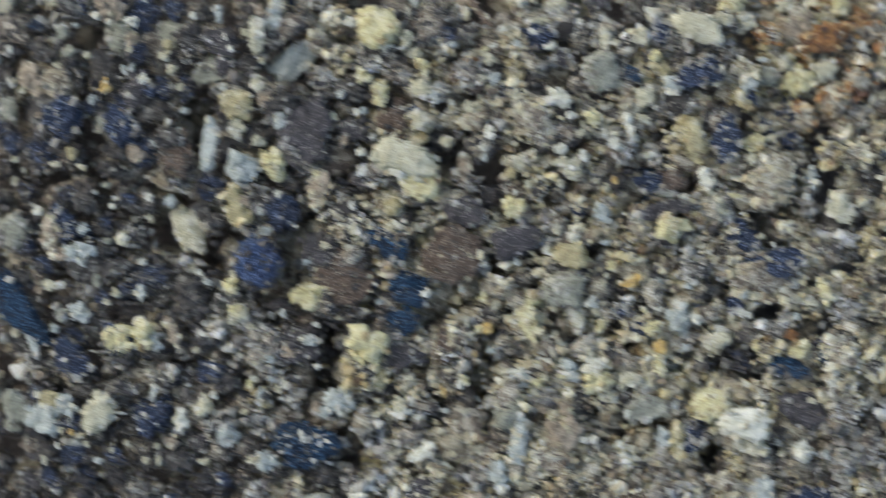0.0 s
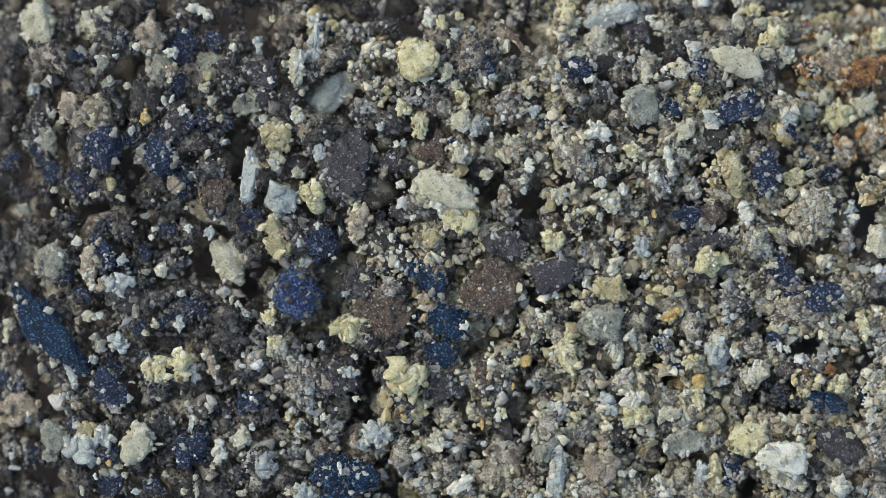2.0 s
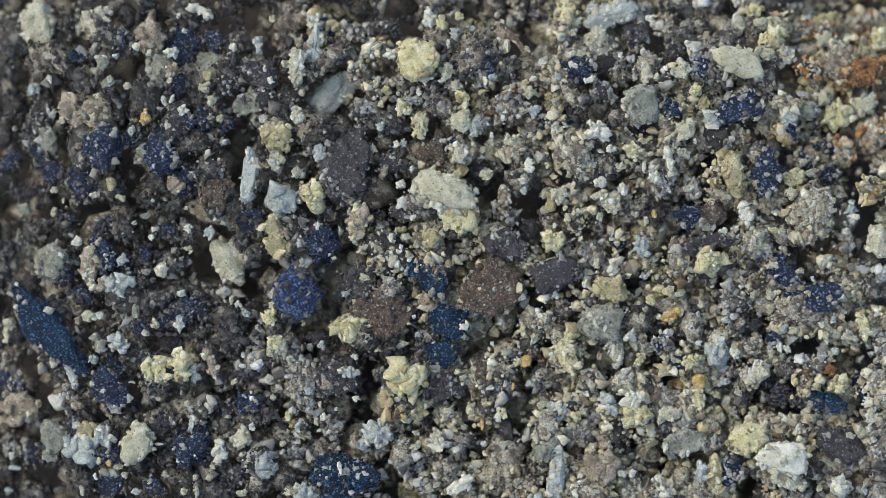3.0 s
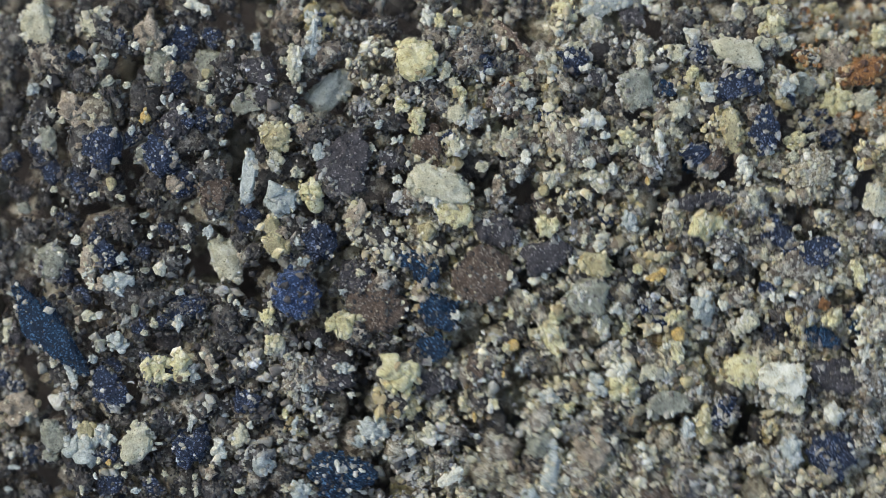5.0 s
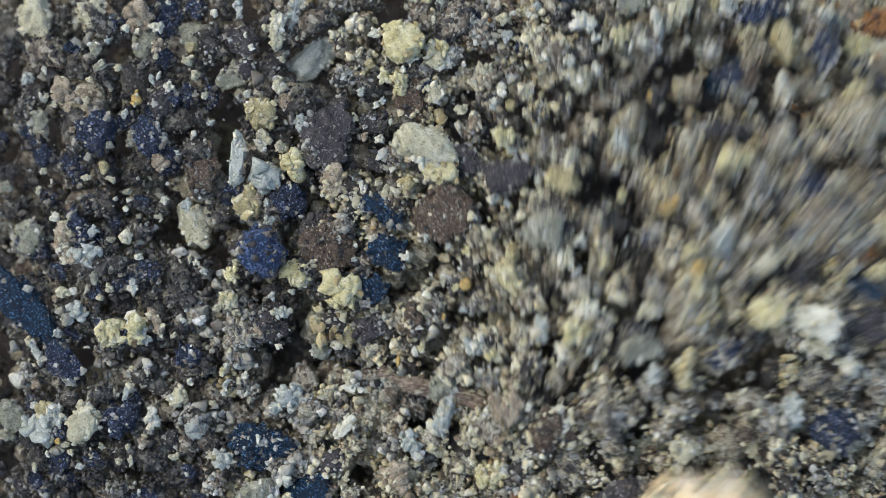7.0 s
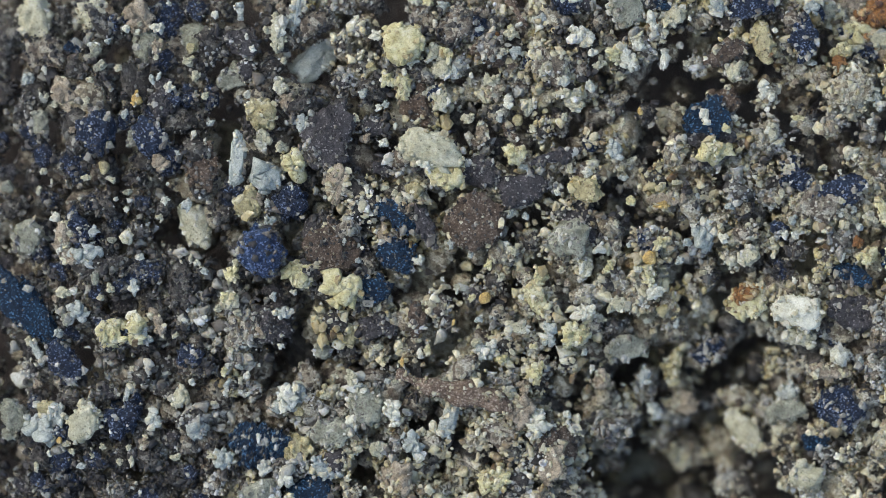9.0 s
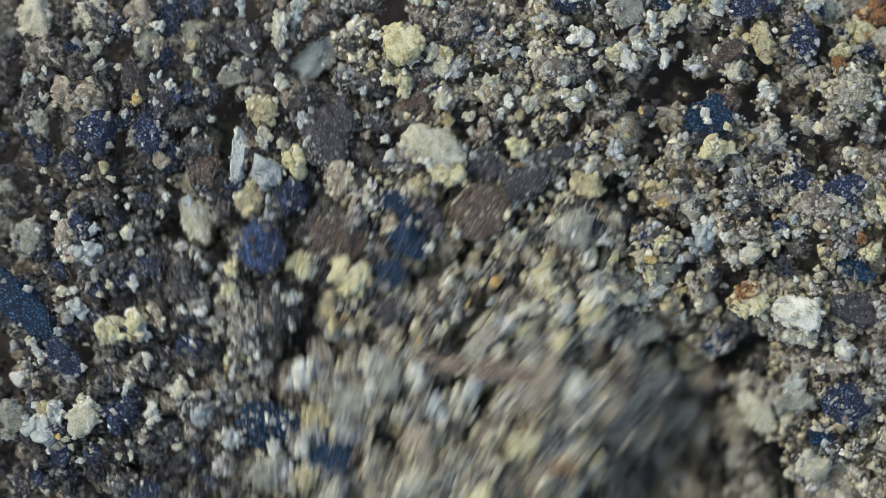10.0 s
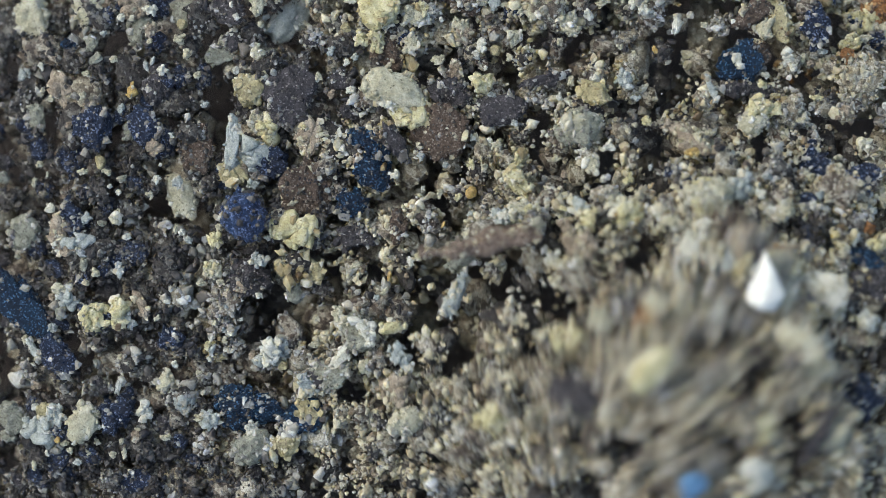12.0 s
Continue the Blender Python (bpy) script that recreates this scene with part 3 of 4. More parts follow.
guide(1331, 300, "4.8:1328,228 5.5:1325,211 6:1329,207 6.5:1350,190 7:1435,65 8.8:1395,55 10.5:1395,55 11:1402,46 11.5:1420,32 12:1417,35")
guide(1385, 805, "4.8:1385,672 5.5:1380,646 6:1375,650 6.5:1388,640 7:1450,562 7.2:1507,520 8.8:1410,545 10.5:1411,547 11:1430,541 11.5:1470,505 12:1458,505")
guide(1490, 680, "4.8:1480,572 5.5:1476,540 6:1472,542 6.5:1490,543 7:1560,480 7.2:1570,470 8.8:1540,455 12:1560,430")
guide(1305, 106, "4.8:1305,92 6:1306,84 6.5:1323,58 7:1330,-20 8.8:1320,-40 12:1330,-60")
guide(1215, 385, "4.8:1225,278 5.5:1240,262 6:1240,258 6.5:1250,230 7:1290,140 8.8:1251,210 10:1253,208 10.5:1266,190 11:1280,158 11.5:1318,110 12:1311,110")
guide(1250, 470, "4.8:1241,415 5.5:1238,385 6:1240,378 6.5:1265,330 7:1290,290 8.8:1255,275 10:1260,270 10.5:1270,255 11:1300,225 11.5:1350,195 12:1342,200")
guide(1240, 690, "4.8:1206,615 5.5:1195,590 6:1205,575 6.5:1225,510 7:1240,490 7.2:1190,500 8.8:1150,472 10:1152,470 10.5:1167,450 11:1198,405 11.5:1248,342 12:1241,354")
guide(930, 64, "4.8:926,61 5.5:926,58 6:928,46 6.5:928,12 7:915,0 8.8:925,5 10:925,5 11:915,-25 11.5:880,-60 12:880,-60")
guide(1535, 125, "5.5:1535,122 6:1535,110 6.5:1540,95 7:1556,40 8.8:1562,20 12:1575,8")
guide(600, 841, "4.8:599,839 5.5:586,831 6:490,790 6.5:455,785 7:455,788 8.8:455,790 10:470,750 10.5:440,715 12:430,720")
guide(336, 796, "5.5:335,795 6:250,755 6.5:213,742 9.6:215,745 10:212,735 10.5:205,730 12:202,735")
guide(1200, 1000, "4.8:1180,940 5.5:1150,905 6:1060,800 6.5:1010,790 7:990,793 8.8:985,824 9.6:1008,796 10:1090,715 10.5:1185,603 11:1256,507 11.5:1325,425 12:1315,430")
guide(1500, 1000, "4.8:1480,850 5.5:1465,820 6:1465,820 6.5:1465,830 7:1480,800 8.8:1490,760 12:1520,740")
guide(1144, 266, "4.8:1136,246 5.5:1132,233 6:1133,216 6.5:1141,147 7:1121,66 8.8:1112,100 10:1112,100 10.5:1116,86 11:1121,55 11.5:1128,-20 12:1126,-15")
guide(1057, 233, "4.8:1048,216 5.5:1044,205 6:1047,187 6.5:1050,110 7:1031,40 8.8:1027,64 10:1027,64 10.5:1032,52 11:1035,28 11.5:1035,-38 12:1033,-32")
guide(1069, 345, "4.8:1051,315 5.5:1044,300 6:1049,268 6.5:1040,212 7:1011,130 8.8:1000,165 10:1000,165 10.5:1003,150 11:1000,109 11.5:995,20 12:991,28")
guide(1187, 305, "4.8:1171,281 5.5:1165,270 6:1167,256 6.5:1180,190 7:1161,50 8.8:1156,41 10.5:1155,40 11:1158,28 11.5:1165,0 12:1163,3")
guide(1085, 512, "4.8:1062,475 5.5:1050,458 6:1048,418 6.5:1030,370 7:1000,320 8.8:1041,335 9.6:1041,335 10:1044,328 10.5:1055,299 11:1052,253 11.5:1061,162 12:1055,165")
guide(1150, 420, "4.8:1130,382 5.5:1122,365 6:1128,345 6.5:1140,300 7:1110,235 8.8:1099,250 10:1101,250 10.5:1106,233 11:1107,199 11.5:1122,123 12:1116,124")
guide(1268, 345, "4.8:1265,255 5.5:1268,240 6:1270,238 6.5:1285,205 7:1330,90 8.8:1295,126 10:1295,126 10.5:1305,118 11:1318,90 11.5:1355,47 12:1351,51")
guide(1310, 540, "4.8:1300,440 5.5:1295,420 6:1300,418 6.5:1320,400 7:1360,340 8.8:1320,340 10:1320,340 10.5:1338,332 11:1363,306 11.5:1400,299 12:1390,300")
guide(1230, 570, "4.8:1205,500 5.5:1195,480 6:1198,463 6.5:1215,420 7:1240,370 8.8:1230,360 10:1230,358 10.5:1243,341 11:1263,308 11.5:1300,276 12:1292,283")
guide(1120, 850, "4.8:1095,800 5.5:1075,775 6:1000,720 6.5:960,730 7:936,733 8.8:950,744 9.6:967,732 10:1018,680 10.5:1104,576 11:1140,525 11.5:1236,433 12:1225,435")
guide(1024, 793, "4.8:1022,790 5.5:995,767 6:888,733 6.5:836,677 7:862,700 8.8:884,704 9.6:895,692 10:931,646 10.5:998,571 11:1001,475 11.5:963,386 12:936,406")
guide(1280, 1120, "4.8:1260,1060 5.5:1230,1030 6:1150,930 6.5:1120,900 7:1120,920 8.8:1120,960 9.6:1125,950 10:1140,880 10.5:1152,790 11:1265,640 11.5:1352,500 12:1346,508")
guide(1200, 1250, "6:1120,1100 6.5:1090,1050 8.8:1090,1060 10:1100,1000 10.5:1105,930 11:1140,840 11.5:1200,650 12:1155,655")
guide(1400, 1250, "6:1300,1120 8.8:1280,1150 10.5:1270,1050 11:1270,960 11.5:1288,830 12:1225,862")
guide(810, 665, "4.8:800,658 5.5:785,640 6:701,541 6.5:662,557 7:683,564 8.8:688,562 9.6:692,559 10:721,531 10.5:733,466 11:688,435 11.5:643,384 12:654,394")
guide(730, 880, "5.5:712,868 6:600,800 6.5:516,793 7:525,793 8.8:527,793 9.6:536,784 10:556,741 10.5:547,669 11:536,681 11.5:533,715 12:545,729")
guide(800, 930, "5.5:775,910 6:608,836 6.5:570,825 7:579,824 8.8:582,824 9.6:592,813 10:622,755 10.5:634,660 11:599,658 11.5:525,657 12:556,675")
guide(435, 703, "5.5:430,700 6:363,639 6.5:326,620 9.6:331,620 10:328,603 10.5:302,585 12:297,590")
guide(129, 767, "5.5:129,767 6:75,738 6.5:54,732 9.6:60,730 10.5:52,733 12:57,735")
guide(948, 204, "4.8:943,193 5.5:940,185 6:937,161 6.5:934,132 7:900,72 8.8:915,100 10:915,100 10.5:915,88 11:905,60 11.5:880,10 12:878,15")
guide(905, 251, "4.8:900,242 5.5:900,234 6:896,201 6.5:890,170 7:855,125 8.8:868,145 10:868,145 10.5:872,125 11:858,90 11.5:815,40 12:812,45")
guide(1395, 331, "4.8:1398,270 5.5:1400,260 6:1401,260 6.5:1435,239 7:1505,181 7.2:1525,130 8.8:1484,108 10.5:1481,110 11:1487,103 11.5:1499,93 12:1498,95")
guide(1440, 490, "4.8:1437,415 5.5:1435,395 6:1438,398 6.5:1445,385 7:1459,354 8.8:1490,300 10.5:1488,302 11:1502,292 11.5:1517,286 12:1511,288")
guide(1380, 487, "4.8:1374,429 5.5:1370,400 6:1377,403 6.5:1390,390 7:1430,335 8.8:1405,322 10.5:1408,320 11:1425,302 11.5:1444,292 12:1440,296")
guide(800, 1150, "4.8:800,1150 5.5:790,1130 6:650,990 6.5:620,960 7:640,960 9.6:650,960 10:690,890 10.5:720,800 11:690,770 11.5:660,760 12:680,780")

GXY = np.array([g[:2] for g in GUIDES])
GDX = np.array([g[2] for g in GUIDES])
GDY = np.array([g[3] for g in GUIDES])


def pushed(x, y):
    """How far the soil at x, y has been shoved at each of TIMES: from the marks round it."""
    w = 1 / ((GXY[:, 0] - x) ** 2 + (GXY[:, 1] - y) ** 2 + 400) ** 1.6
    w /= w.sum()
    return w @ GDX, w @ GDY


def rest_of(t, x, y):
    """Where the soil that lies at x, y at the time t rested at the start."""
    k = TIMES.index(t) if t in TIMES else MOMENTS.index(t)
    u, v = x, y
    for _ in range(40):
        dx, dy = pushed(u, v)
        u, v = u + 0.5 * (x - dx[k] - u), v + 0.5 * (y - dy[k] - v)
    return u, v


BURIED = {}


def turned_up(kind, t, x, y, w, h, turn=0, z=8, grains=0):
    """A stone that the churning brings up: buried at first, at x, y on top by the time t."""
    u, v = rest_of(t, x, y)
    ob = kind(u, v, w, h, turn, z, grains)
    BURIED[ob.name] = t
    return ob



# far side of the patch
pale(68, 40, 60, 84, 8, 12)
pale(170, 38, 48, 54, -20, 6)
tan(262, 62, 46, 62, 25)
grey(286, 122, 60, 66, 0, -34, 6)
grey(374, 116, 62, 54, 10, -40)
white(352, 18, 44, 16, -25)
white(366, 32, 14, 18, 10)
white(302, 92, 22, 21, 20)
white(413, 84, 16, 15)
ice(458, 78, 14, 34, -10)
grey(192, 146, 26, 17, 40)
pale(225, 152, 19, 15, 10)
ice(60, 158, 26, 23, -10, 2)
pale(172, 170, 17, 13)
amber(255, 205, 9, 28, -12, 4)
grey(444, 186, 62, 38, 5, -18)
grey(84, 246, 34, 48, 10, -6)
blue(184, 262, 74, 86, 10, 4, 22)
blue(284, 276, 56, 78, 35, -2)
violet(312, 215, 60, 70, 10, -2, 24)
white(322, 196, 15, 24, -20)
ice(396, 252, 20, 12, 30)
ice(440, 312, 27, 104, -5, 14)
olive(490, 240, 56, 58, 10, 4, 22)
pale(486, 282, 22, 42, 10, 8, 6)
tan(126, 190, 42, 60, 20, -6)
pale(524, 122, 26, 62, 5, 4, 8)
ice(556, 84, 20, 112, -6, 2)
ice(592, 162, 104, 56, 38, -62)
violet(458, 130, 66, 54, 10, -2, 26)
white(692, 96, 21, 23)
yellow(742, 110, 76, 78, 20, 16, 10)
pale(790, 130, 22, 34, -30, 12)
pale(806, 152, 24, 19, 20)
yellow(820, 176, 20, 30, 10)
white(760, 34, 24, 34, 15, 6)
tan(888, 66, 15, 50, 12)
stone("dry_root", "thin dry brown root fibre bent across the sand", 916, 74, 84, 12, -48, FIBRE, 14, 0.9, 2, 0.8, category="root")
ice(985, 138, 16, 21, 5, 10)
ice(946, 196, 26, 20, 20)
pale(925, 196, 22, 16, 0)
brown(822, 85, 25, 23, 0, 8, 4)
yellow(812, 28, 18, 16)
yellow(782, 42, 20, 20)
ice(808, 60, 22, 20, 30)
brown(770, 270, 64, 70, 15, -8, 20)
violet(614, 288, 104, 118, 12, 2, 40)
pale(812, 271, 20, 36, 8)
yellow(712, 190, 18, 30, 20)
yellow(744, 222, 34, 44, 10, 6, 8)
pale(818, 212, 36, 36, 0, 4)
tan(912, 268, 44, 30, 20, 4, 10)
blue(862, 118, 46, 40, 0, -4, 12)
blue(1024, 122, 52, 44, -10, -2, 12)
brown(900, 190, 60, 70, 10, -4, 26)
yellow(1000, 28, 44, 56, 20, -2, 8)
brown(1018, 34, 18, 34, 10)
pale(1024, 95, 28, 12, 15)
ice(1084, 30, 104, 46, 24, -8, 24)
pale(1058, 66, 34, 40, 0, -2, 10)
violet(1126, 62, 46, 34, 0, -8, 10)
pale(1304, 108, 104, 50, -30, 14)
white(1226, 82, 30, 14, -15)
grey(1132, 184, 62, 72, 10, 4, 22)
teal(1186, 190, 30, 27, 0, 8, 6)
blue(1308, 190, 84, 56, 15, 4, 24)
pale(1212, 230, 34, 36, -30, 6)
pale(1204, 126, 30, 26, 0, 4)
yellow(1232, 160, 22, 24, 0)
olive(1246, 182, 20, 30, 10, -2)
rust(1534, 124, 96, 50, 20, 6, 70)
tan(1478, 106, 74, 58, 10, 4, 26)
yellow(1482, 202, 48, 40, 0, 4, 12)
grey(1428, 196, 40, 34, 0, -4)
ice(1396, 206, 24, 34, 10)
yellow(1364, 70, 38, 46, 10, -4, 14)
pale(1390, 100, 34, 30, 0, -4, 6)
pale(1306, 44, 24, 36, 12, -2)
yellow(1336, 18, 34, 30, 0, -4, 8)
olive(1462, 40, 50, 36, 10, -6, 12)
tan(1540, 230, 40, 50, 0, -2, 16)
blue(1480, 260, 60, 34, 15, -6, 14)

# middle of the patch
teal(80, 576, 74, 212, 33, 20, 16)
grey(96, 462, 62, 66, 0, -10, 10)
ice(206, 502, 44, 40, 0, 0, 6)
pale(404, 466, 56, 84, 22, -36, 6)
olive(482, 402, 34, 46, 10, 2)
olive(492, 436, 52, 38, -10, 2)
ice(502, 354, 62, 58, 10, 2, 10)
blue(188, 456, 38, 58, 10, 4, 12)
tan(158, 470, 30, 70, 5, 2, 14)
brown(380, 330, 66, 90, 10, -4, 34)
stone("blue_bead", "rounded dark blue bead of slag dusted with sand", 526, 524, 86, 92, 10, BEAD, 22, 0.9, 0, 0.55, 60, SAND_DUSK, "slag bead")
yellow(478, 560, 24, 24, 0, 6)
yellow(554, 342, 44, 50, 15, 4, 16)
tan(634, 392, 38, 78, -8, 2, 24)
yellow(632, 366, 18, 20)
stone("cream_pebble", "large pale cream pebble with dark pores", 780, 340, 118, 66, -20, PALE, 24, 0.6, 8, 0.8, category="pebble")
yellow(818, 384, 74, 56, -20, 16, 30)
white(776, 364, 26, 22, 10, 34)
olive(766, 420, 34, 34, 0, 2)
yellow(980, 424, 36, 38, 10, 12, 8)
ice(992, 448, 26, 12, 0)
teal(758, 490, 84, 60, -20, 8, 20)
brown(868, 506, 118, 104, 20, 8, 60)
violet(898, 432, 88, 58, -20, 6, 34)
brown(680, 552, 110, 112, 10, 2, 56)
yellow(618, 578, 58, 48, 30, 4, 18)
teal(794, 576, 70, 72, 10, 2, 24)
violet(984, 486, 96, 60, 15, 2, 26)
blue(572, 430, 54, 70, 10, -8, 14)
white(724, 454, 20, 10, -8)
white(822, 578, 22, 16, -10, 14)
ice(842, 548, 15, 14)
ice(984, 522, 13, 20, 30)
white(710, 326, 22, 18, 10)
white(562, 400, 10, 20)
tan(892, 345, 22, 40, 5, 4, 6)
violet(1236, 432, 128, 28, 8, 6, 24)
yellow(1256, 464, 48, 48, 10, 14, 20)
olive(1300, 308, 40, 84, 12, 4, 20)
blue(1358, 304, 56, 88, 10, 6, 22)
blue(1380, 486, 50, 44, -10, 2, 14)
pale(1556, 432, 44, 62, 10, 2, 14)
amber(1184, 560, 40, 17, 25)
grey(1066, 572, 84, 70, 10, 6, 34)
olive(1085, 512, 60, 46, -25, 8, 12)
blue(1448, 532, 108, 54, 10, 0, 26)
blue(1216, 384, 44, 36, 0, 4, 10)
white(1318, 376, 14, 36, 15, 8)
yellow(1420, 372, 26, 24, 0, 4)
white(1066, 324, 22, 24, -30)
white(1102, 334, 18, 26, 20)
white(1158, 312, 18, 30, 12)
pale(1080, 352, 34, 24, 20, 4, 8)
white(1086, 480, 22, 17, 20)
white(1312, 296, 16, 12)
brown(1258, 380, 58, 54, 10, -2, 20)
ice(1136, 436, 26, 36, 10, 2)
yellow(1402, 318, 40, 26, 0, 0, 10)
pale(1340, 426, 20, 30, 10)
ice(1285, 566, 20, 16)
yellow(1528, 576, 20, 44, 12)
ice(1362, 338, 22, 12)
tan(1424, 420, 44, 30, 10, -2, 16)
ice(1508, 374, 18, 34, 0, 2)

# near side of the patch
tan(34, 724, 74, 52, 0, 6, 16)
grey(100, 772, 54, 64, 10, 4)
ice(146, 790, 54, 52, 10, 0)
ice(186, 770, 28, 42, 10, 8, 8)
olive(152, 764, 34, 34, 0, 2)
pale(242, 782, 56, 76, -8, 16)
yellow(274, 656, 50, 46, 0, 14, 14)
yellow(318, 644, 38, 56, 10, 14, 10)
tan(376, 648, 20, 44, 25, 8)
ice(343, 664, 11, 34, 0)
blue(196, 690, 66, 80, 10, 0, 14)
blue(336, 796, 64, 52, 10, 8, 10)
blue(444, 712, 42, 44, 0, 4, 10)
white(390, 798, 24, 34, 12)
pale(428, 776, 34, 36, 15, 4)
ice(472, 826, 36, 40, 0, 2, 4)
white(466, 812, 12, 18)
ice(128, 666, 15, 44, 25, 6)
tan(92, 618, 22, 16, 0, 8)
ice(208, 606, 28, 36, 0, 2)
pale(490, 610, 36, 30, 0, 4)
yellow(722, 670, 58, 54, 0, 20, 4)
olive(736, 726, 40, 40, 0, -4)
ice(664, 772, 56, 46, 15, 2, 6)
grey(700, 732, 36, 34, 0, -6)
teal(600, 842, 122, 96, 15, 4, 40)
white(602, 828, 9, 24, 15, 22)
white(812, 860, 52, 22, 32, 18)
pale(774, 778, 20, 40, 10, 6)
ice(540, 872, 40, 30, 0, 8)
ice(614, 660, 34, 20, 10)
brown(856, 670, 38, 66, -5, 2, 22)
teal(782, 628, 66, 50, 0, 2, 14)
violet(790, 688, 78, 52, 10, -2, 28)
ice(986, 728, 50, 26, 0, 6, 8)
grey(968, 788, 52, 56, 10, 4)
ice(988, 836, 32, 92, -12, 6, 12)
yellow(1006, 634, 34, 62, 25, 6, 16)
amber(930, 640, 22, 22, 0, 6)
white(882, 738, 14, 26, 0)
ice(792, 786, 20, 14)
white(1386, 812, 92, 62, -10, 22, 26)
yellow(1322, 778, 74, 54, 15, 8, 28)
grey(1206, 786, 84, 46, 10, -6, 8)
amber(1238, 674, 26, 26, 0, 12)
yellow(1236, 706, 20, 40, 12, 12)
white(1216, 694, 18, 15)
pale(1184, 734, 38, 26, -5, 10)
white(1122, 706, 38, 22, 10, 12)
yellow(1124, 736, 54, 40, 0, 8, 18)
tan(1062, 824, 58, 66, 0, 4, 26)
white(1102, 838, 24, 14, 0)
tan(1066, 782, 22, 22, 0, 6)
olive(1266, 842, 36, 60, 10, 0, 26)
ice(1240, 836, 20, 34, 10)
pale(1344, 660, 38, 36, 0, 8, 12)
white(1340, 642, 15, 14)
ice(1270, 620, 40, 46, 0, 0)
white(1302, 626, 18, 20)
ice(1270, 640, 18, 15)
yellow(1486, 682, 32, 36, 0, 16, 6)
rust(1470, 654, 24, 24, 0, 12)
teal(1462, 712, 76, 36, -15, 4, 12)
teal(1544, 700, 56, 36, -10, 2, 10)
yellow(1222, 640, 34, 18, 20)
violet(1490, 790, 96, 70, -15, -2, 34)
white(1546, 742, 28, 18, 10)
pale(1398, 852, 52, 30, -10, 2, 12)
white(1490, 862, 40, 38, 30, 6, 10)
white(1178, 792, 13, 18, -20)
white(1166, 846, 15, 18)
ice(1076, 712, 18, 34, 10)
pale(1094, 620, 24, 30, 10, 6)

# small grains all over the patch
white(88, 140, 12, 14)
pale(195, 140, 12, 16)
grey(180, 110, 24, 30)
white(240, 82, 16, 16)
pale(268, 80, 14, 12)
ice(205, 100, 14, 12)
tan(300, 125, 18, 30)
pale(300, 143, 14, 12)
ice(290, 178, 14, 22, 20)
ice(304, 175, 8, 18, -20)
white(316, 28, 10, 14)
white(326, 55, 9, 12)
pale(360, 155, 20, 20)
pale(375, 178, 20, 18)
pale(390, 210, 16, 18)
pale(165, 205, 16, 14)
white(85, 195, 8, 8)
pale(95, 197, 10, 10)
pale(110, 215, 18, 12)
olive(370, 135, 20, 20)
teal(140, 100, 30, 26)
blue(215, 70, 20, 34)
blue(330, 210, 30, 30)
yellow(482, 33, 14, 18)
tan(530, 32, 18, 20)
white(538, 24, 14, 10)
pale(520, 90, 14, 16)
white(530, 110, 20, 34)
pale(510, 115, 20, 18)
tan(530, 75, 14, 24)
ice(458, 88, 14, 22)
white(478, 140, 14, 14)
white(468, 122, 8, 12)
pale(520, 140, 24, 18)
ice(548, 35, 14, 22)
ice(562, 45, 13, 30)
pale(525, 205, 20, 34)
pale(534, 165, 14, 14)
olive(685, 160, 20, 18)
white(740, 162, 10, 14)
white(750, 140, 30, 12)
white(758, 16, 10, 10)
white(795, 78, 12, 16)
white(843, 82, 10, 16)
ice(835, 50, 16, 12)
white(862, 113, 10, 10)
ice(872, 136, 20, 14, 20)
pale(880, 28, 12, 14)
white(960, 110, 18, 12, 20)
pale(990, 85, 8, 12)
pale(1014, 58, 12, 14, -30)
ice(995, 66, 16, 16)
white(1018, 118, 10, 14)
white(1045, 142, 26, 14, 35)
white(1098, 97, 10, 14)
pale(1142, 130, 18, 38, -10)
ice(1050, 15, 18, 30, 20)
white(1150, 32, 20, 14)
yellow(930, 145, 14, 12)
white(945, 140, 14, 10)
pale(815, 222, 38, 18)
ice(845, 212, 12, 12)
pale(935, 165, 26, 26)
rust(905, 172, 18, 28)
pale(1355, 95, 30, 22)
pale(1350, 40, 24, 24)
ice(1390, 95, 12, 14)
pale(1460, 70, 28, 20)
ice(1500, 65, 14, 12)
yellow(1558, 70, 28, 40)
pale(1530, 186, 44, 28)
ice(1420, 166, 24, 12)
grey(1215, 45, 24, 20)
pale(1235, 42, 14, 14)
ice(1262, 210, 26, 30)
white(1350, 185, 10, 20)
pale(1340, 205, 16, 20)
ice(232, 232, 14, 20)
grey(255, 275, 30, 30)
pale(197, 232, 12, 14)
tan(140, 258, 14, 16)
pale(95, 335, 14, 16)
pale(168, 345, 14, 14, 30)
olive(195, 325, 20, 26)
pale(215, 352, 22, 14, -20)
tan(310, 325, 24, 34)
ice(340, 308, 20, 10, -35)
pale(112, 356, 6, 12)
pale(95, 375, 12, 24)
grey(45, 370, 24, 24)
white(332, 405, 14, 20)
white(238, 395, 12, 10)
white(268, 420, 14, 12)
white(135, 428, 20, 18)
pale(162, 440, 14, 14)
ice(372, 412, 20, 26)
pale(335, 440, 14, 14)
grey(258, 382, 20, 12)
white(330, 368, 7, 8)
tan(540, 232, 24, 30)
ice(566, 266, 24, 28)
pale(525, 305, 22, 26)
white(625, 283, 9, 10)
ice(675, 225, 16, 16)
white(701, 255, 12, 18)
ice(714, 255, 12, 18)
white(728, 300, 10, 14)
pale(660, 265, 16, 24)
tan(680, 305, 16, 18)
pale(733, 362, 14, 18)
white(692, 420, 10, 20)
pale(720, 420, 20, 14)
pale(737, 432, 13, 18)
white(627, 428, 9, 9)
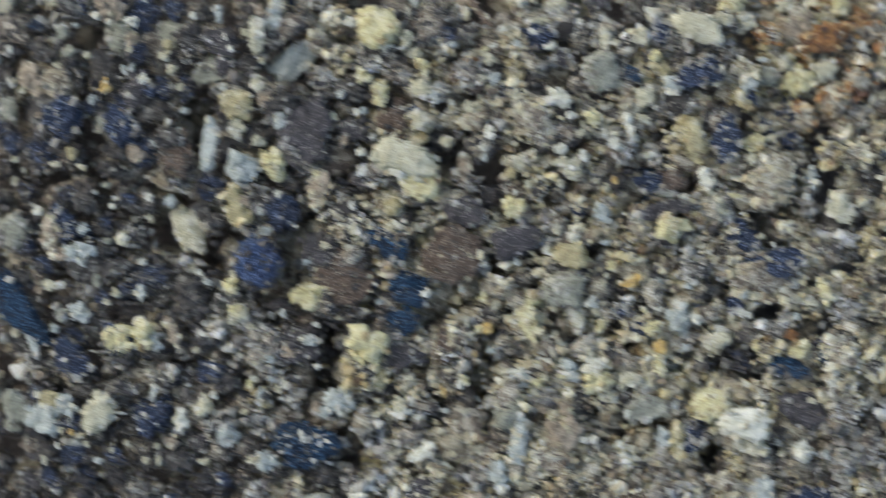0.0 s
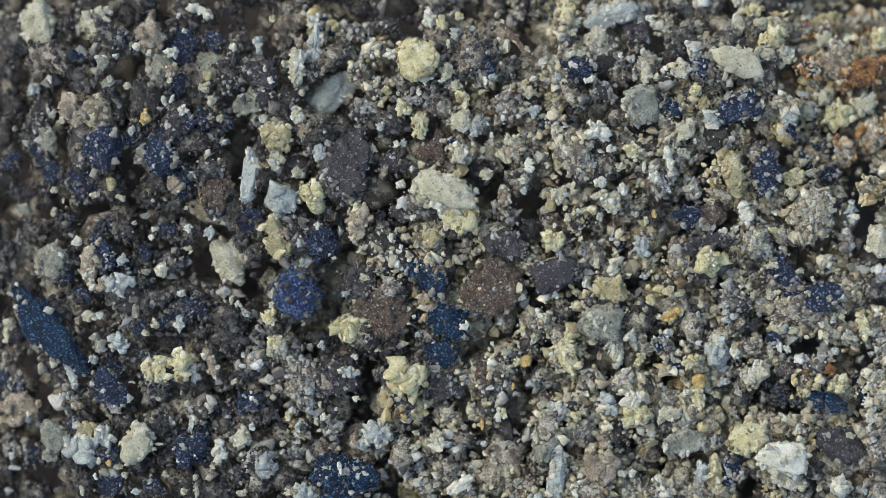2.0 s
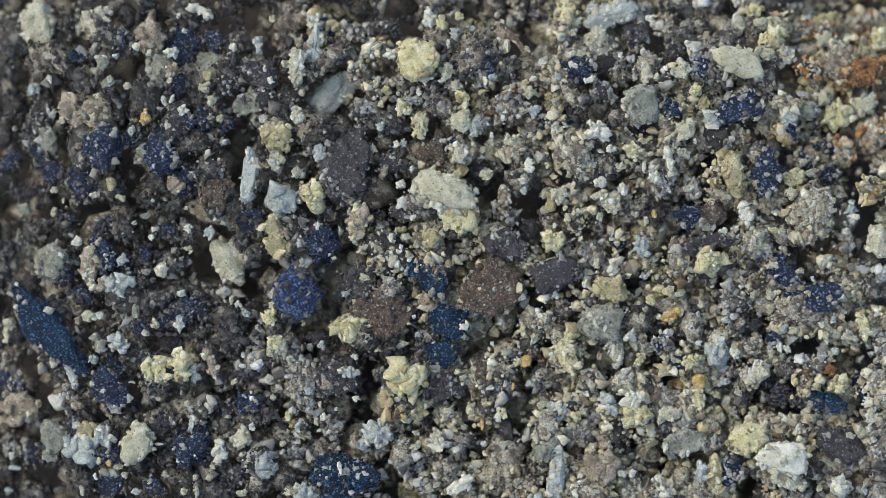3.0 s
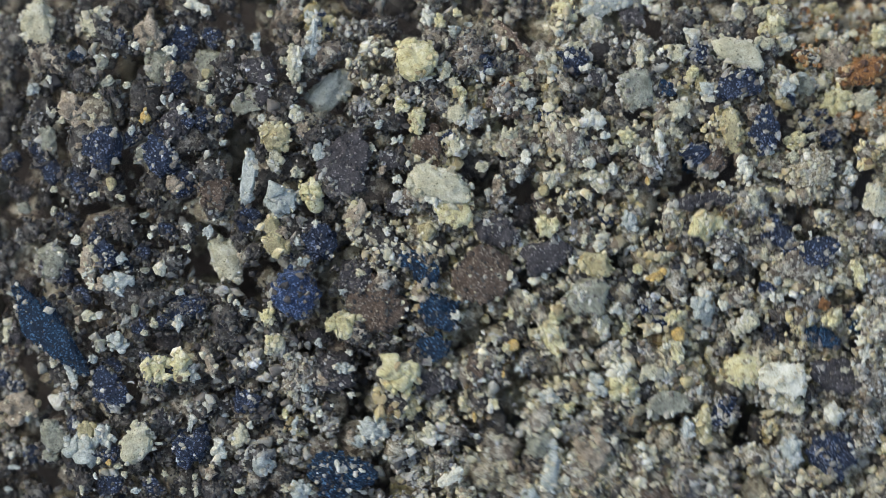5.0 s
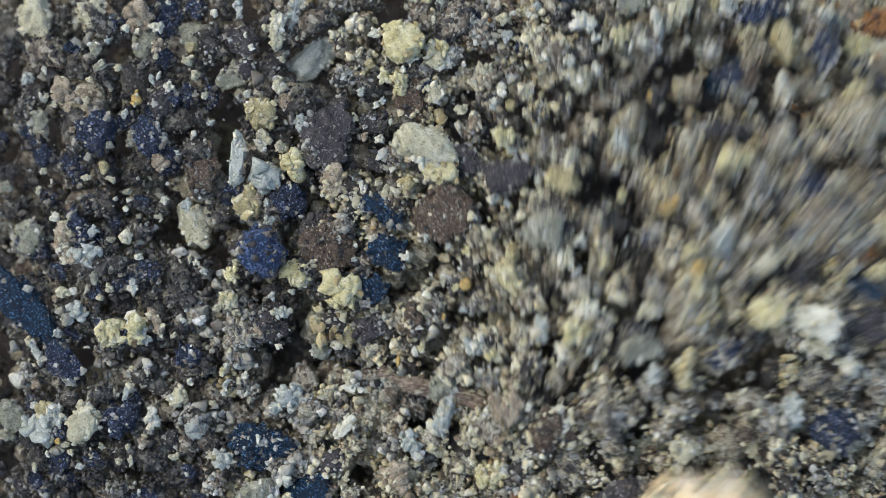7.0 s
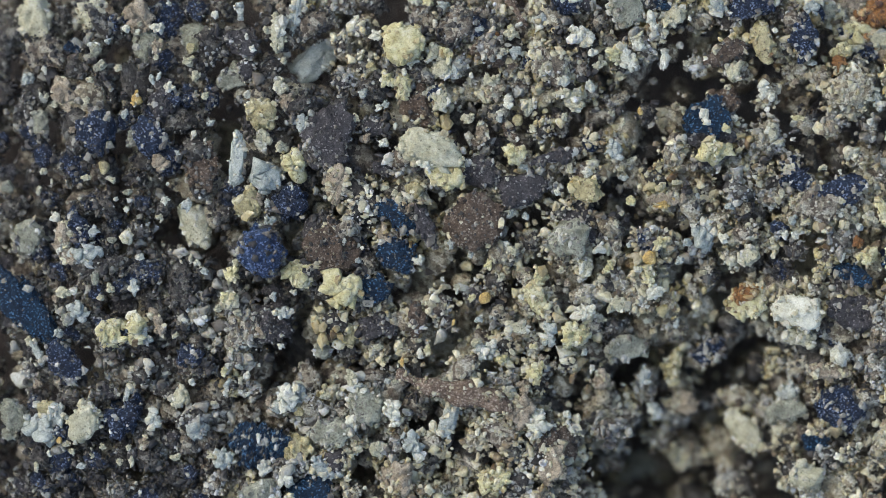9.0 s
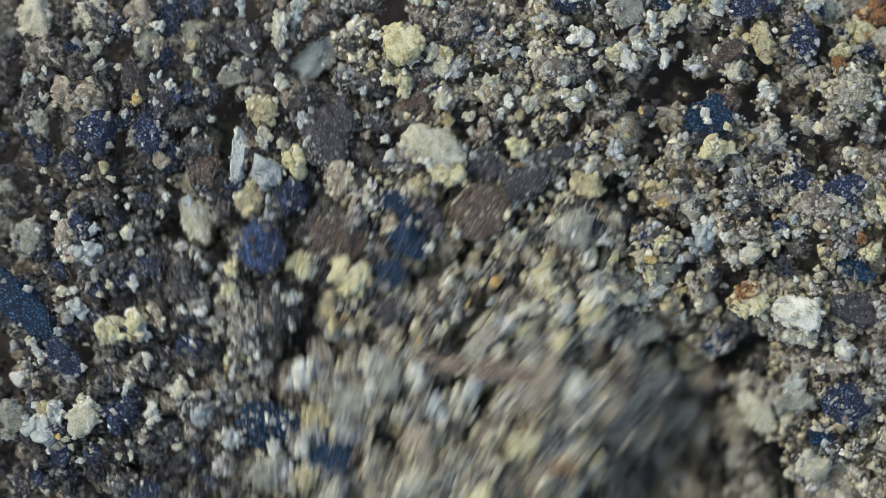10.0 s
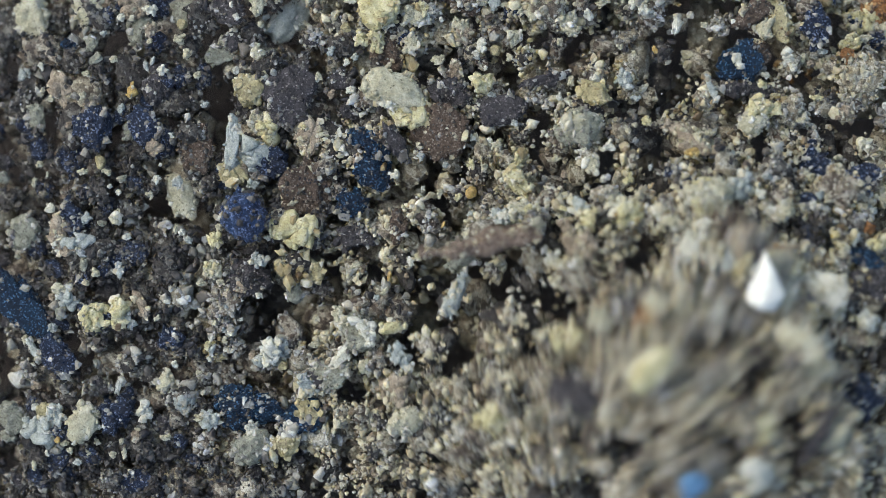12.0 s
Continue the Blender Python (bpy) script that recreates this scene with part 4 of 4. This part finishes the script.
ice(530, 432, 14, 16)
tan(502, 412, 20, 20)
white(465, 210, 14, 20)
white(870, 240, 9, 14)
pale(905, 250, 26, 22)
white(935, 290, 20, 26, -20)
white(925, 320, 12, 18)
ice(927, 338, 14, 20)
pale(860, 310, 26, 20)
ice(840, 228, 12, 30)
pale(985, 225, 14, 16)
pale(996, 256, 24, 38)
white(1055, 230, 34, 28)
white(1072, 246, 18, 13)
white(1080, 262, 20, 14)
yellow(1120, 270, 30, 30)
pale(1100, 295, 26, 14)
white(1140, 295, 8, 20)
pale(1160, 312, 14, 28)
pale(1060, 346, 30, 13, 10)
pale(1085, 366, 32, 20)
pale(1125, 380, 12, 14)
pale(1143, 390, 12, 18)
amber(1158, 378, 10, 16)
pale(990, 345, 20, 30)
olive(975, 366, 20, 22)
white(982, 400, 7, 14, -10)
pale(1005, 385, 14, 16)
pale(1060, 382, 14, 20, -20)
brown(965, 385, 18, 34, 35)
white(1184, 282, 14, 40, 10)
white(1230, 250, 8, 14)
pale(1210, 270, 20, 20)
pale(1215, 335, 14, 12)
white(1328, 384, 17, 19)
white(1358, 326, 9, 8)
pale(1346, 290, 16, 14)
tan(1350, 366, 20, 14)
pale(1442, 378, 15, 22)
yellow(1370, 408, 26, 12)
white(1497, 410, 13, 16)
pale(1475, 355, 10, 14)
yellow(1408, 306, 24, 22)
pale(1432, 305, 34, 10, 20)
pale(1402, 342, 22, 22)
blue(1466, 306, 32, 34)
white(1282, 408, 16, 13)
white(1334, 424, 13, 19)
pale(1352, 436, 20, 13)
grey(1250, 401, 28, 22)
pale(155, 466, 16, 26)
white(151, 488, 14, 12)
ice(215, 460, 24, 18)
tan(180, 502, 20, 24)
white(320, 520, 16, 14)
ice(318, 572, 14, 34)
pale(290, 476, 12, 30)
grey(258, 482, 18, 12)
pale(162, 560, 30, 13, 20)
tan(138, 568, 14, 20)
grey(240, 552, 14, 26)
pale(275, 575, 16, 18)
pale(258, 590, 16, 14)
grey(175, 612, 13, 30, 10)
ice(166, 637, 16, 20)
white(18, 520, 14, 8)
pale(95, 642, 16, 20)
pale(12, 590, 15, 38)
brown(20, 630, 34, 34)
white(520, 478, 10, 14)
ice(540, 466, 24, 18)
pale(481, 540, 13, 16)
ice(436, 556, 18, 14)
pale(410, 530, 10, 18)
white(421, 539, 10, 10)
yellow(485, 606, 30, 17, -15)
pale(480, 627, 20, 14)
ice(610, 520, 20, 10)
pale(627, 536, 9, 18)
white(658, 535, 8, 8)
white(670, 540, 14, 10)
white(692, 538, 9, 14)
white(635, 596, 14, 12)
ice(641, 580, 20, 14)
pale(646, 491, 16, 13)
white(735, 480, 8, 8)
tan(752, 536, 24, 28)
white(733, 560, 10, 7)
ice(740, 592, 16, 12)
pale(714, 608, 16, 12)
pale(671, 619, 14, 12)
ice(570, 611, 14, 20)
white(629, 632, 14, 14)
pale(514, 636, 18, 13)
white(430, 648, 16, 10)
white(926, 526, 12, 14)
ice(957, 512, 12, 18)
white(960, 467, 9, 9)
white(862, 475, 16, 6)
white(1034, 504, 12, 16)
pale(1056, 466, 13, 26, -25)
ice(1141, 490, 16, 12)
yellow(1152, 533, 18, 22)
pale(1142, 548, 13, 12)
white(1114, 596, 18, 20)
white(1048, 560, 18, 24)
pale(1071, 549, 10, 10)
pale(1136, 561, 12, 18)
yellow(925, 586, 13, 24)
pale(944, 601, 13, 20)
yellow(1006, 598, 13, 40, -10)
white(977, 628, 12, 12)
yellow(916, 641, 13, 22, -35)
ice(886, 570, 12, 14)
white(871, 608, 8, 10)
pale(894, 622, 12, 18)
pale(965, 563, 12, 16)
white(1085, 620, 12, 24)
white(1097, 634, 11, 13)
pale(1050, 606, 13, 13)
tan(1061, 631, 14, 14)
yellow(1130, 641, 13, 26, -15)
ice(1152, 610, 10, 10)
pale(1204, 521, 20, 13)
ice(1235, 556, 10, 12)
white(1236, 607, 12, 11)
white(1324, 507, 12, 10)
pale(1332, 522, 13, 13)
pale(1300, 526, 8, 22)
pale(1361, 521, 15, 17)
tan(1356, 546, 34, 8, 10)
yellow(1419, 531, 8, 20)
pale(1380, 541, 13, 24)
white(1466, 516, 12, 10)
pale(1486, 515, 20, 13)
white(1438, 494, 7, 12)
pale(1416, 479, 22, 11, 15)
ice(1386, 584, 18, 20)
pale(1406, 585, 24, 18)
white(1455, 576, 12, 11, -30)
pale(1504, 596, 30, 13)
ice(1546, 590, 13, 16)
ice(1476, 566, 13, 18)
white(1380, 616, 13, 18)
white(1394, 619, 13, 20)
pale(1364, 626, 12, 14)
ice(1480, 621, 15, 18)
blue(1370, 602, 18, 28)
white(133, 752, 18, 13)
white(22, 806, 12, 18)
ice(26, 828, 24, 9)
grey(86, 806, 28, 24)
tan(140, 719, 20, 15)
pale(211, 826, 20, 13, 15)
pale(221, 841, 15, 13)
white(168, 842, 8, 14)
pale(175, 816, 9, 18, -20)
amber(193, 819, 11, 13)
pale(293, 840, 12, 12)
white(281, 786, 16, 6)
ice(340, 748, 13, 28, -15)
pale(330, 714, 10, 15)
white(366, 719, 12, 14)
tan(371, 838, 14, 30, -20)
pale(346, 846, 11, 15)
pale(265, 850, 15, 11)
pale(348, 870, 11, 24)
pale(325, 870, 15, 18)
ice(14, 866, 16, 11)
pale(145, 866, 11, 20)
ice(240, 871, 20, 15)
white(445, 756, 13, 14)
white(515, 726, 12, 11)
ice(546, 726, 14, 13, 30)
white(573, 738, 16, 13)
white(565, 762, 9, 8)
white(582, 764, 12, 6, 20)
white(595, 724, 7, 9)
ice(528, 758, 7, 34, -8)
yellow(510, 736, 13, 19)
pale(560, 746, 11, 18)
pale(415, 676, 20, 10, 35)
ice(546, 691, 17, 19)
pale(520, 701, 10, 16)
tan(586, 681, 36, 13, 15)
white(630, 706, 13, 12)
pale(736, 766, 20, 10, -20)
pale(733, 791, 26, 13)
pale(759, 860, 13, 8)
pale(773, 858, 20, 10, 30)
white(570, 847, 7, 18)
white(588, 850, 14, 6)
white(645, 838, 14, 9, -35)
pale(510, 871, 13, 15)
pale(427, 873, 26, 15)
tan(626, 776, 17, 22)
pale(500, 786, 14, 10)
yellow(891, 731, 13, 26)
pale(795, 728, 26, 13)
white(806, 795, 18, 11)
ice(857, 786, 13, 14)
pale(892, 786, 22, 11, 15)
amber(853, 752, 8, 20)
ice(937, 679, 14, 12)
amber(908, 685, 6, 15)
pale(960, 716, 26, 17)
white(988, 716, 19, 17)
yellow(1020, 737, 18, 18)
pale(1032, 728, 20, 11, -35)
tan(1030, 786, 20, 14, -30)
white(1024, 693, 10, 7)
yellow(1062, 726, 18, 11)
ice(1085, 726, 20, 24)
white(1078, 706, 11, 20)
pale(1075, 786, 18, 18)
pale(1112, 682, 13, 20, 20)
white(1118, 838, 15, 19)
ice(1155, 766, 12, 12)
white(1018, 871, 12, 18)
white(1033, 866, 8, 8)
pale(912, 856, 10, 20)
pale(1061, 866, 17, 12)
pale(1105, 871, 13, 15)
ice(1281, 676, 20, 13, 35)
pale(1306, 696, 18, 11)
ice(1263, 778, 12, 18)
white(1217, 803, 10, 16)
white(1390, 741, 10, 14)
white(1412, 756, 8, 12)
pale(1411, 856, 34, 13, -15)
pale(1450, 863, 13, 13)
white(1541, 736, 20, 10, -20)
white(1539, 757, 11, 19)
white(1520, 758, 8, 13)
pale(1505, 771, 18, 13)
tan(1541, 811, 19, 17)
ice(1530, 866, 13, 20)
ice(1446, 681, 10, 20)

# lumps that come up from below the near edge
tan(900, 960, 60, 50, 0, 2, 30)
teal(760, 980, 90, 70, 10, 0, 26)
white(700, 930, 30, 40, 20, 12)
ice(950, 905, 28, 52, 25, 14)
grey(620, 960, 80, 60, 0, 2, 20)
olive(690, 1000, 50, 46, 0, 6, 12)
yellow(1040, 980, 60, 50, 10, 4, 26)
brown(1180, 960, 90, 80, 0, 0, 40)
rust(1100, 1060, 50, 44, 10, 0, 20)
blue(1500, 960, 90, 90, 10, 4, 26)
ice(1420, 930, 40, 60, 10, 4, 10)
pale(1330, 990, 60, 44, 0, 4, 20)
violet(1260, 1080, 90, 60, 0, 0, 30)
yellow(960, 1100, 60, 50, 0, 4, 30)
pale(840, 1100, 60, 60, 0, 2, 30)

# stones that the churning turns up
turned_up(white, 9.6, 512, 706, 34, 58, -32, 18)
turned_up(olive, 9.6, 533, 726, 20, 18)
turned_up(olive, 9.6, 534, 786, 48, 48, 0, 6, 8)
turned_up(ice, 9.6, 582, 816, 62, 30, -38, 12)
turned_up(white, 9.6, 476, 811, 30, 22, 0, 12)
turned_up(white, 9.6, 706, 722, 26, 52, 28, 20)
turned_up(grey, 9.6, 596, 758, 84, 56, 10, 6, 24)
turned_up(grey, 9.6, 650, 712, 66, 78, 0, 2, 16)
turned_up(pale, 9.6, 676, 788, 26, 28, 0, 8)
turned_up(white, 9.6, 964, 734, 38, 56, 12, 16, 8)
turned_up(tan, 9.6, 1004, 796, 46, 80, -10, 14, 14)
turned_up(pale, 9.6, 902, 690, 40, 28, 20, 12, 10)
turned_up(yellow, 9.6, 958, 650, 28, 42, -20, 12, 8)
turned_up(pale, 9.6, 920, 574, 44, 22, -25, 12)
turned_up(tan, 9.6, 1076, 662, 40, 34, 0, 8, 10)
turned_up(ice, 9.6, 1172, 714, 20, 36, 30, 20)
turned_up(tan, 9.6, 1214, 704, 52, 42, 0, 8, 18)
turned_up(grey, 9.6, 1152, 800, 88, 48, 10, 20, 30)
turned_up(pale, 9.6, 1322, 750, 50, 92, 14, 24)
turned_up(grey, 9.6, 1402, 722, 76, 40, -12, 24)
turned_up(teal, 9.6, 1450, 780, 46, 54, 30, 8)
turned_up(pale, 9.6, 1432, 836, 66, 60, 0, 10, 16)
turned_up(white, 9.6, 1508, 726, 15, 54, -28, 12)
turned_up(rust, 9.6, 1322, 520, 64, 34, 10, 10, 24)
turned_up(tan, 9.6, 1474, 652, 92, 26, 8, 8, 30)
turned_up(white, 9.6, 1160, 516, 40, 26, 30, 10)
turned_up(brown, 9.6, 1290, 92, 94, 44, 8, 14, 20)
turned_up(pale, 9.6, 1296, 126, 30, 34, 0, 16)
turned_up(teal, 9.6, 1258, 206, 84, 70, 10, 10, 20)
turned_up(white, 9.6, 1250, 206, 12, 30, -10, 34)
turned_up(yellow, 9.6, 1286, 226, 17, 18, 0, 34)
turned_up(white, 9.6, 1176, 106, 14, 42, 10, 10)
turned_up(white, 9.6, 1112, 104, 24, 54, 20, 10, 8)
turned_up(pale, 9.6, 1028, 64, 46, 28, -20, 10, 8)
turned_up(rust, 9.6, 1156, 40, 18, 24)
turned_up(rust, 9.6, 1484, 108, 24, 26)
turned_up(violet, 9.6, 986, 276, 96, 22, 18, 10)
turned_up(tan, 9.6, 1180, 352, 70, 24, 20, 10, 16)
turned_up(violet, 9.6, 755, 404, 30, 90, 12, 12)
turned_up(tan, 9.6, 606, 330, 18, 66, -22, 12)
turned_up(white, 12.0, 1092, 422, 24, 18, 0, 10)
turned_up(white, 12.0, 1054, 442, 24, 30, -20, 10)
turned_up(yellow, 12.0, 812, 498, 50, 22, -12, 12)
turned_up(white, 12.0, 642, 578, 20, 44, 40, 26)
turned_up(violet, 12.0, 1024, 704, 110, 96, 0, 20)
turned_up(pale, 12.0, 1066, 566, 52, 44, 0, 16)
turned_up(yellow, 12.0, 1356, 766, 56, 26, 32, 24)
turned_up(white, 12.0, 1336, 842, 58, 92, 0, 20)
turned_up(white, 12.0, 1272, 546, 36, 18, 24, 16)
turned_up(pale, 12.0, 1158, 538, 48, 40, 0, 16, 10)
turned_up(violet, 12.0, 1450, 764, 124, 22, 46, 20)
turned_up(pale, 12.0, 1252, 350, 90, 72, 0, 6, 40)
turned_up(pale, 12.0, 1036, 222, 74, 52, 0, 12, 16)
turned_up(pale, 12.0, 1330, 214, 54, 44, 0, 12, 16)
turned_up(tan, 12.0, 1212, 240, 90, 24, -20, 12, 16)
turned_up(ice, 12.0, 1260, 160, 12, 60, 35, 24)


def build_stick():
    """A frayed piece of woody stem: a bent, ridged rod."""
    n, k = 60, 16
    s = np.linspace(-1, 1, n)
    ang = np.linspace(0, 2 * math.pi, k, endpoint=False)
    rad = 15 + 6 * np.sin(3 * s + 1) + 3 * np.sin(11 * s)
    x, a = np.meshgrid(s, ang, indexing="ij")
    r = rad[:, None] * (1 + 0.14 * np.sin(5 * a + 3 * x) + 0.1 * np.sin(9 * a + 1.3))
    r[[0, -1]] *= 0.3
    p = np.stack([x * 108, r * np.cos(a) + 12 * np.sin(2.2 * x), 0.7 * r * np.sin(a)], 2).reshape(-1, 3)
    i, j = np.meshgrid(np.arange(n - 1), np.arange(k), indexing="ij")
    q = np.stack([i * k + j, i * k + (j + 1) % k, (i + 1) * k + (j + 1) % k, (i + 1) * k + j], 2).reshape(-1, 4)
    f = np.concatenate([q[:, [0, 1, 2]], q[:, [0, 2, 3]]])
    p = turn_z(p, -24)
    ob = tagged(new("stem_piece", mesh("stem_piece", [(p, f, FIBRE, True)])),
                "frayed brown woody stem piece dusted with sand", "stem")
    c, z = crust_on(p, 60, 4, 10)
    q, g = crumbs(c, z)
    d = tagged(new("sand_dust", mesh("sand_dust", [(q, g, SAND_BEIGE, True)])), kind="stuff")
    d.parent = ob
    ob.location = spot(900, 930, -20)
    return ob


def build_sprout():
    """The cream tip that breaks through: a fleshy dome with grooves, sand stuck to its sides."""
    v, f = BALL[5]
    p = v.copy()
    ang = np.arctan2(p[:, 1], p[:, 0])
    p *= (1 + 0.05 * np.sin(7 * ang + 2 * p[:, 2]) * (1 - p[:, 2] ** 2) + 0.05 * lumps(v, 2.2) + 0.02 * lumps(v, 9))[:, None]
    p *= np.array([140, 112, 120])
    ob = tagged(new("sprout_tip", mesh("sprout_tip", [(p, f, FLESH, True)])),
                "cream coloured fleshy sprout tip pushing up through soil", "sprout")
    side = p[(np.hypot(p[:, 0] / 140, p[:, 1] / 112) > 0.72) & (p[:, 2] > -60)]
    c = side[rng.integers(0, len(side), 320)] * 1.01
    q, g = crumbs(c, rng.uniform(6, 20, 320))
    d = tagged(new("sand_crust", mesh("sand_crust", [(q, g, SAND_BEIGE, True)])), kind="stuff")
    d.parent = ob
    ob.location = spot(1330, 1010, -330)
    return ob


def build_splinter():
    """A broken quartz tooth: broad below, drawn to a blunt point above."""
    p, f = rock(4, 9, 0.7)
    p = p / ((p.max(0) - p.min(0)) / 2) * np.array([44, 52, 30])
    rise = np.clip((p[:, 1] + 52) / 104, 0, 1)
    p[:, 0] = p[:, 0] * (1 - 0.78 * rise ** 1.1) + 12 * rise
    p[:, 2] *= 1 - 0.5 * rise
    ob = tagged(new("white_splinter", mesh("white_splinter", [(p, f, QUARTZ, True)])),
                "white pointed quartz splinter standing in the soil", "sand grain")
    ob.location = spot(1120, 1010, -150)
    return ob


stem = build_stick()
sprout = build_sprout()
tooth = build_splinter()
seed = stone("yellow_seed", "oblong pale yellow seed lying on the heap", 1110, 1040, 98, 50, 42, YELLOW, -100, 0.8, 1, 0.5, category="seed")
chip = stone("blue_chip", "small bright blue chip on the heap", 1250, 1120, 52, 44, 0,
             mineral("bright_blue", [(0.3, (0.03, 0.1, 0.2)), (0.6, (0.1, 0.25, 0.42)), (0.8, (0.3, 0.45, 0.55))], None, 0.7, 20), -100, rough=0.6, category="chip")
OWN = {ob.name for ob in (seed, chip)}

def mound(x, y, cx, cy, r):
    return np.exp(-((x - cx) ** 2 + (y - cy) ** 2) / (2 * r * r))


def lifted(x, y):
    """How far it has risen or sunk: two heaves, a pit where it falls in, a heap that wanders."""
    first = np.interp(MOMENTS, (5.0, 5.5, 6, 6.5, 7.0), (0, 25, 110, 60, 0))
    second = np.interp(MOMENTS, (6.0, 6.5, 7.0, 7.2, 8.0), (0, 120, 120, 110, 0))
    pit = np.interp(MOMENTS, (6.8, 7.2, 8.6, 10.0, 10.5, 11.0), (0, -40, -155, -155, -110, 0))
    hole = np.interp(MOMENTS, (8.0, 8.8, 9.6, 10.0, 10.5), (0, -440, -440, -220, 0))
    rift = np.interp(MOMENTS, (9.6, 10.0, 10.5, 11.0, 11.5, 12.0), (0, -200, -440, -500, -200, -100))
    split = np.interp(MOMENTS, (9.6, 10.0, 10.5, 11.0, 11.5, 12.0), (1180, 1215, 1295, 1385, 1500, 1535)) + 0.4 * (y - 690)
    heap = np.interp(MOMENTS, (9.6, 10.0, 10.5, 11.0, 11.5, 12.0), (0, 40, 110, 200, 310, 325))
    peak = np.interp(MOMENTS, (9.6, 11.0, 11.5, 12.0), (1000, 1090, 1180, 1250))
    return (first * mound(x, y, 880, 900, 250) + second * mound(x, y, 1200, 620, 260) + pit * mound(x, y, 1260, 760, 120)
            + hole * mound(x, y, 1140, 866, 46) + rift * np.exp(-((x - split) / 30) ** 2 / 2 - ((y - 690) / 120) ** 2 / 2) + heap * mound(x, y, peak, 720, 270))


# sudden thrusts: seconds, where from, where felt, how wide, how far
THRUSTS = ((6.0, 800, 1050, 430, 720, 300, 24), (6.0, 1000, 1000, 1000, 800, 200, 14), (6.5, 1090, 950, 1180, 420, 310, 27), (7.0, 1050, 1000, 1400, 520, 260, 20),
           (10.5, 1100, 950, 950, 650, 350, 5), (11.0, 1100, 950, 950, 450, 380, 5.5), (11.5, 1150, 950, 1000, 420, 420, 6),
           (12.0, 1080, 1420, 1250, 1150, 170, 26))


def thrust(x, y):
    """The quick shove outwards around each thrust, before and after its moment."""
    sx, sy = np.zeros(len(TIMES)), np.zeros(len(TIMES))
    for t, ax, ay, cx, cy, r, far in THRUSTS:
        d = math.hypot(x - ax, y - ay) + 40
        k = far * mound(x, y, cx, cy, r)
        for i, q in enumerate(TIMES):
            if HOLDS.get(q) == t:
                sx[i] += math.copysign(k, q - t) * (x - ax) / d
                sy[i] += math.copysign(k, q - t) * (y - ay) / d
    return sx, sy


def keyed(ob, x, y, z, spin):
    dx, dy = pushed(x, y)
    sx, sy = thrust(x, y)
    px, py = x + dx + sx, y + dy + sy
    pz = z + lifted(px, py)
    up = BURIED.get(ob.name)
    if up:
        gone = np.interp(MOMENTS, (up - 2.6, up - 0.8), (-85, 0))
        pz, z = pz + gone, z - 85
    far = np.sqrt(dx ** 2 + dy ** 2 + (pz - z) ** 2)
    if far.max() < 1.0:
        return
    axis = Vector(rng.normal(0, 1, 3)).normalized()
    rows = [(0.0, Matrix.Translation(spot(x, y, z)))]
    for k, t in enumerate(TIMES):
        tilt = Matrix.Rotation(radians(min(40, far[k] * spin)), 4, axis)
        rows.append((t, Matrix.Translation(spot(px[k], py[k], pz[k])) @ tilt))
    walk(ob, rows)


def placed(ob, rows):
    """Rows of seconds, x, y, z and a turn about the upright."""
    walk(ob, [(t, Matrix.Translation(spot(x, y, z)) @ pose(0, 0, 0, 0, 0, a)) for t, x, y, z, a in rows])


def motions():
    for ob, x, y, z in MOVERS:
        if ob.name not in OWN:
            keyed(ob, x, y, z, 0.1 if ob.name.startswith("soil") else 0.07)
    placed(stem, [(0, 900, 960, -20, 0), (4.8, 900, 950, -20, 0), (5.5, 900, 930, -10, -8), (6.0, 790, 720, 40, -8),
                  (6.5, 735, 690, 40, -4), (7.0, 775, 690, 24, 0), (8.8, 805, 693, 18, 0), (9.6, 808, 690, 18, 0),
                  (10.0, 850, 650, 36, 6), (10.5, 900, 575, 100, 14), (11.0, 890, 500, 130, 20), (11.5, 860, 440, 145, 26),
                  (12.0, 850, 432, 145, 26)])
    placed(sprout, [(0, 1330, 1010, -330, 0), (5.5, 1330, 1010, -330, 0), (6.5, 1230, 1000, -60, 0), (6.8, 1215, 960, 10, 0),
                    (7.0, 1240, 955, 60, 0), (7.2, 1300, 885, 80, 6), (8.0, 1330, 940, -250, 6), (8.8, 1330, 1010, -390, 6), (12, 1330, 1010, -390, 6)])
    placed(tooth, [(0, 1120, 1010, -150, 0), (9.6, 1120, 1010, -150, 0), (10.0, 1150, 960, -60, 0), (10.5, 1152, 790, 130, 6),
                   (11.0, 1265, 640, 190, -4), (11.5, 1352, 500, 240, 10), (12.0, 1346, 508, 255, 4)])
    placed(seed, [(0, 1110, 1040, -150, 0), (9.6, 1110, 1040, -150, 0), (10.5, 1100, 930, 100, 0), (11.0, 1140, 840, 205, 10),
                  (11.5, 1200, 650, 345, 14), (12.0, 1152, 656, 365, 6)])
    placed(chip, [(0, 1250, 1120, -150, 0), (9.6, 1250, 1120, -150, 0), (11.0, 1270, 960, 160, 0), (11.5, 1288, 830, 285, 20),
                  (12.0, 1225, 862, 315, 30)])


motions()
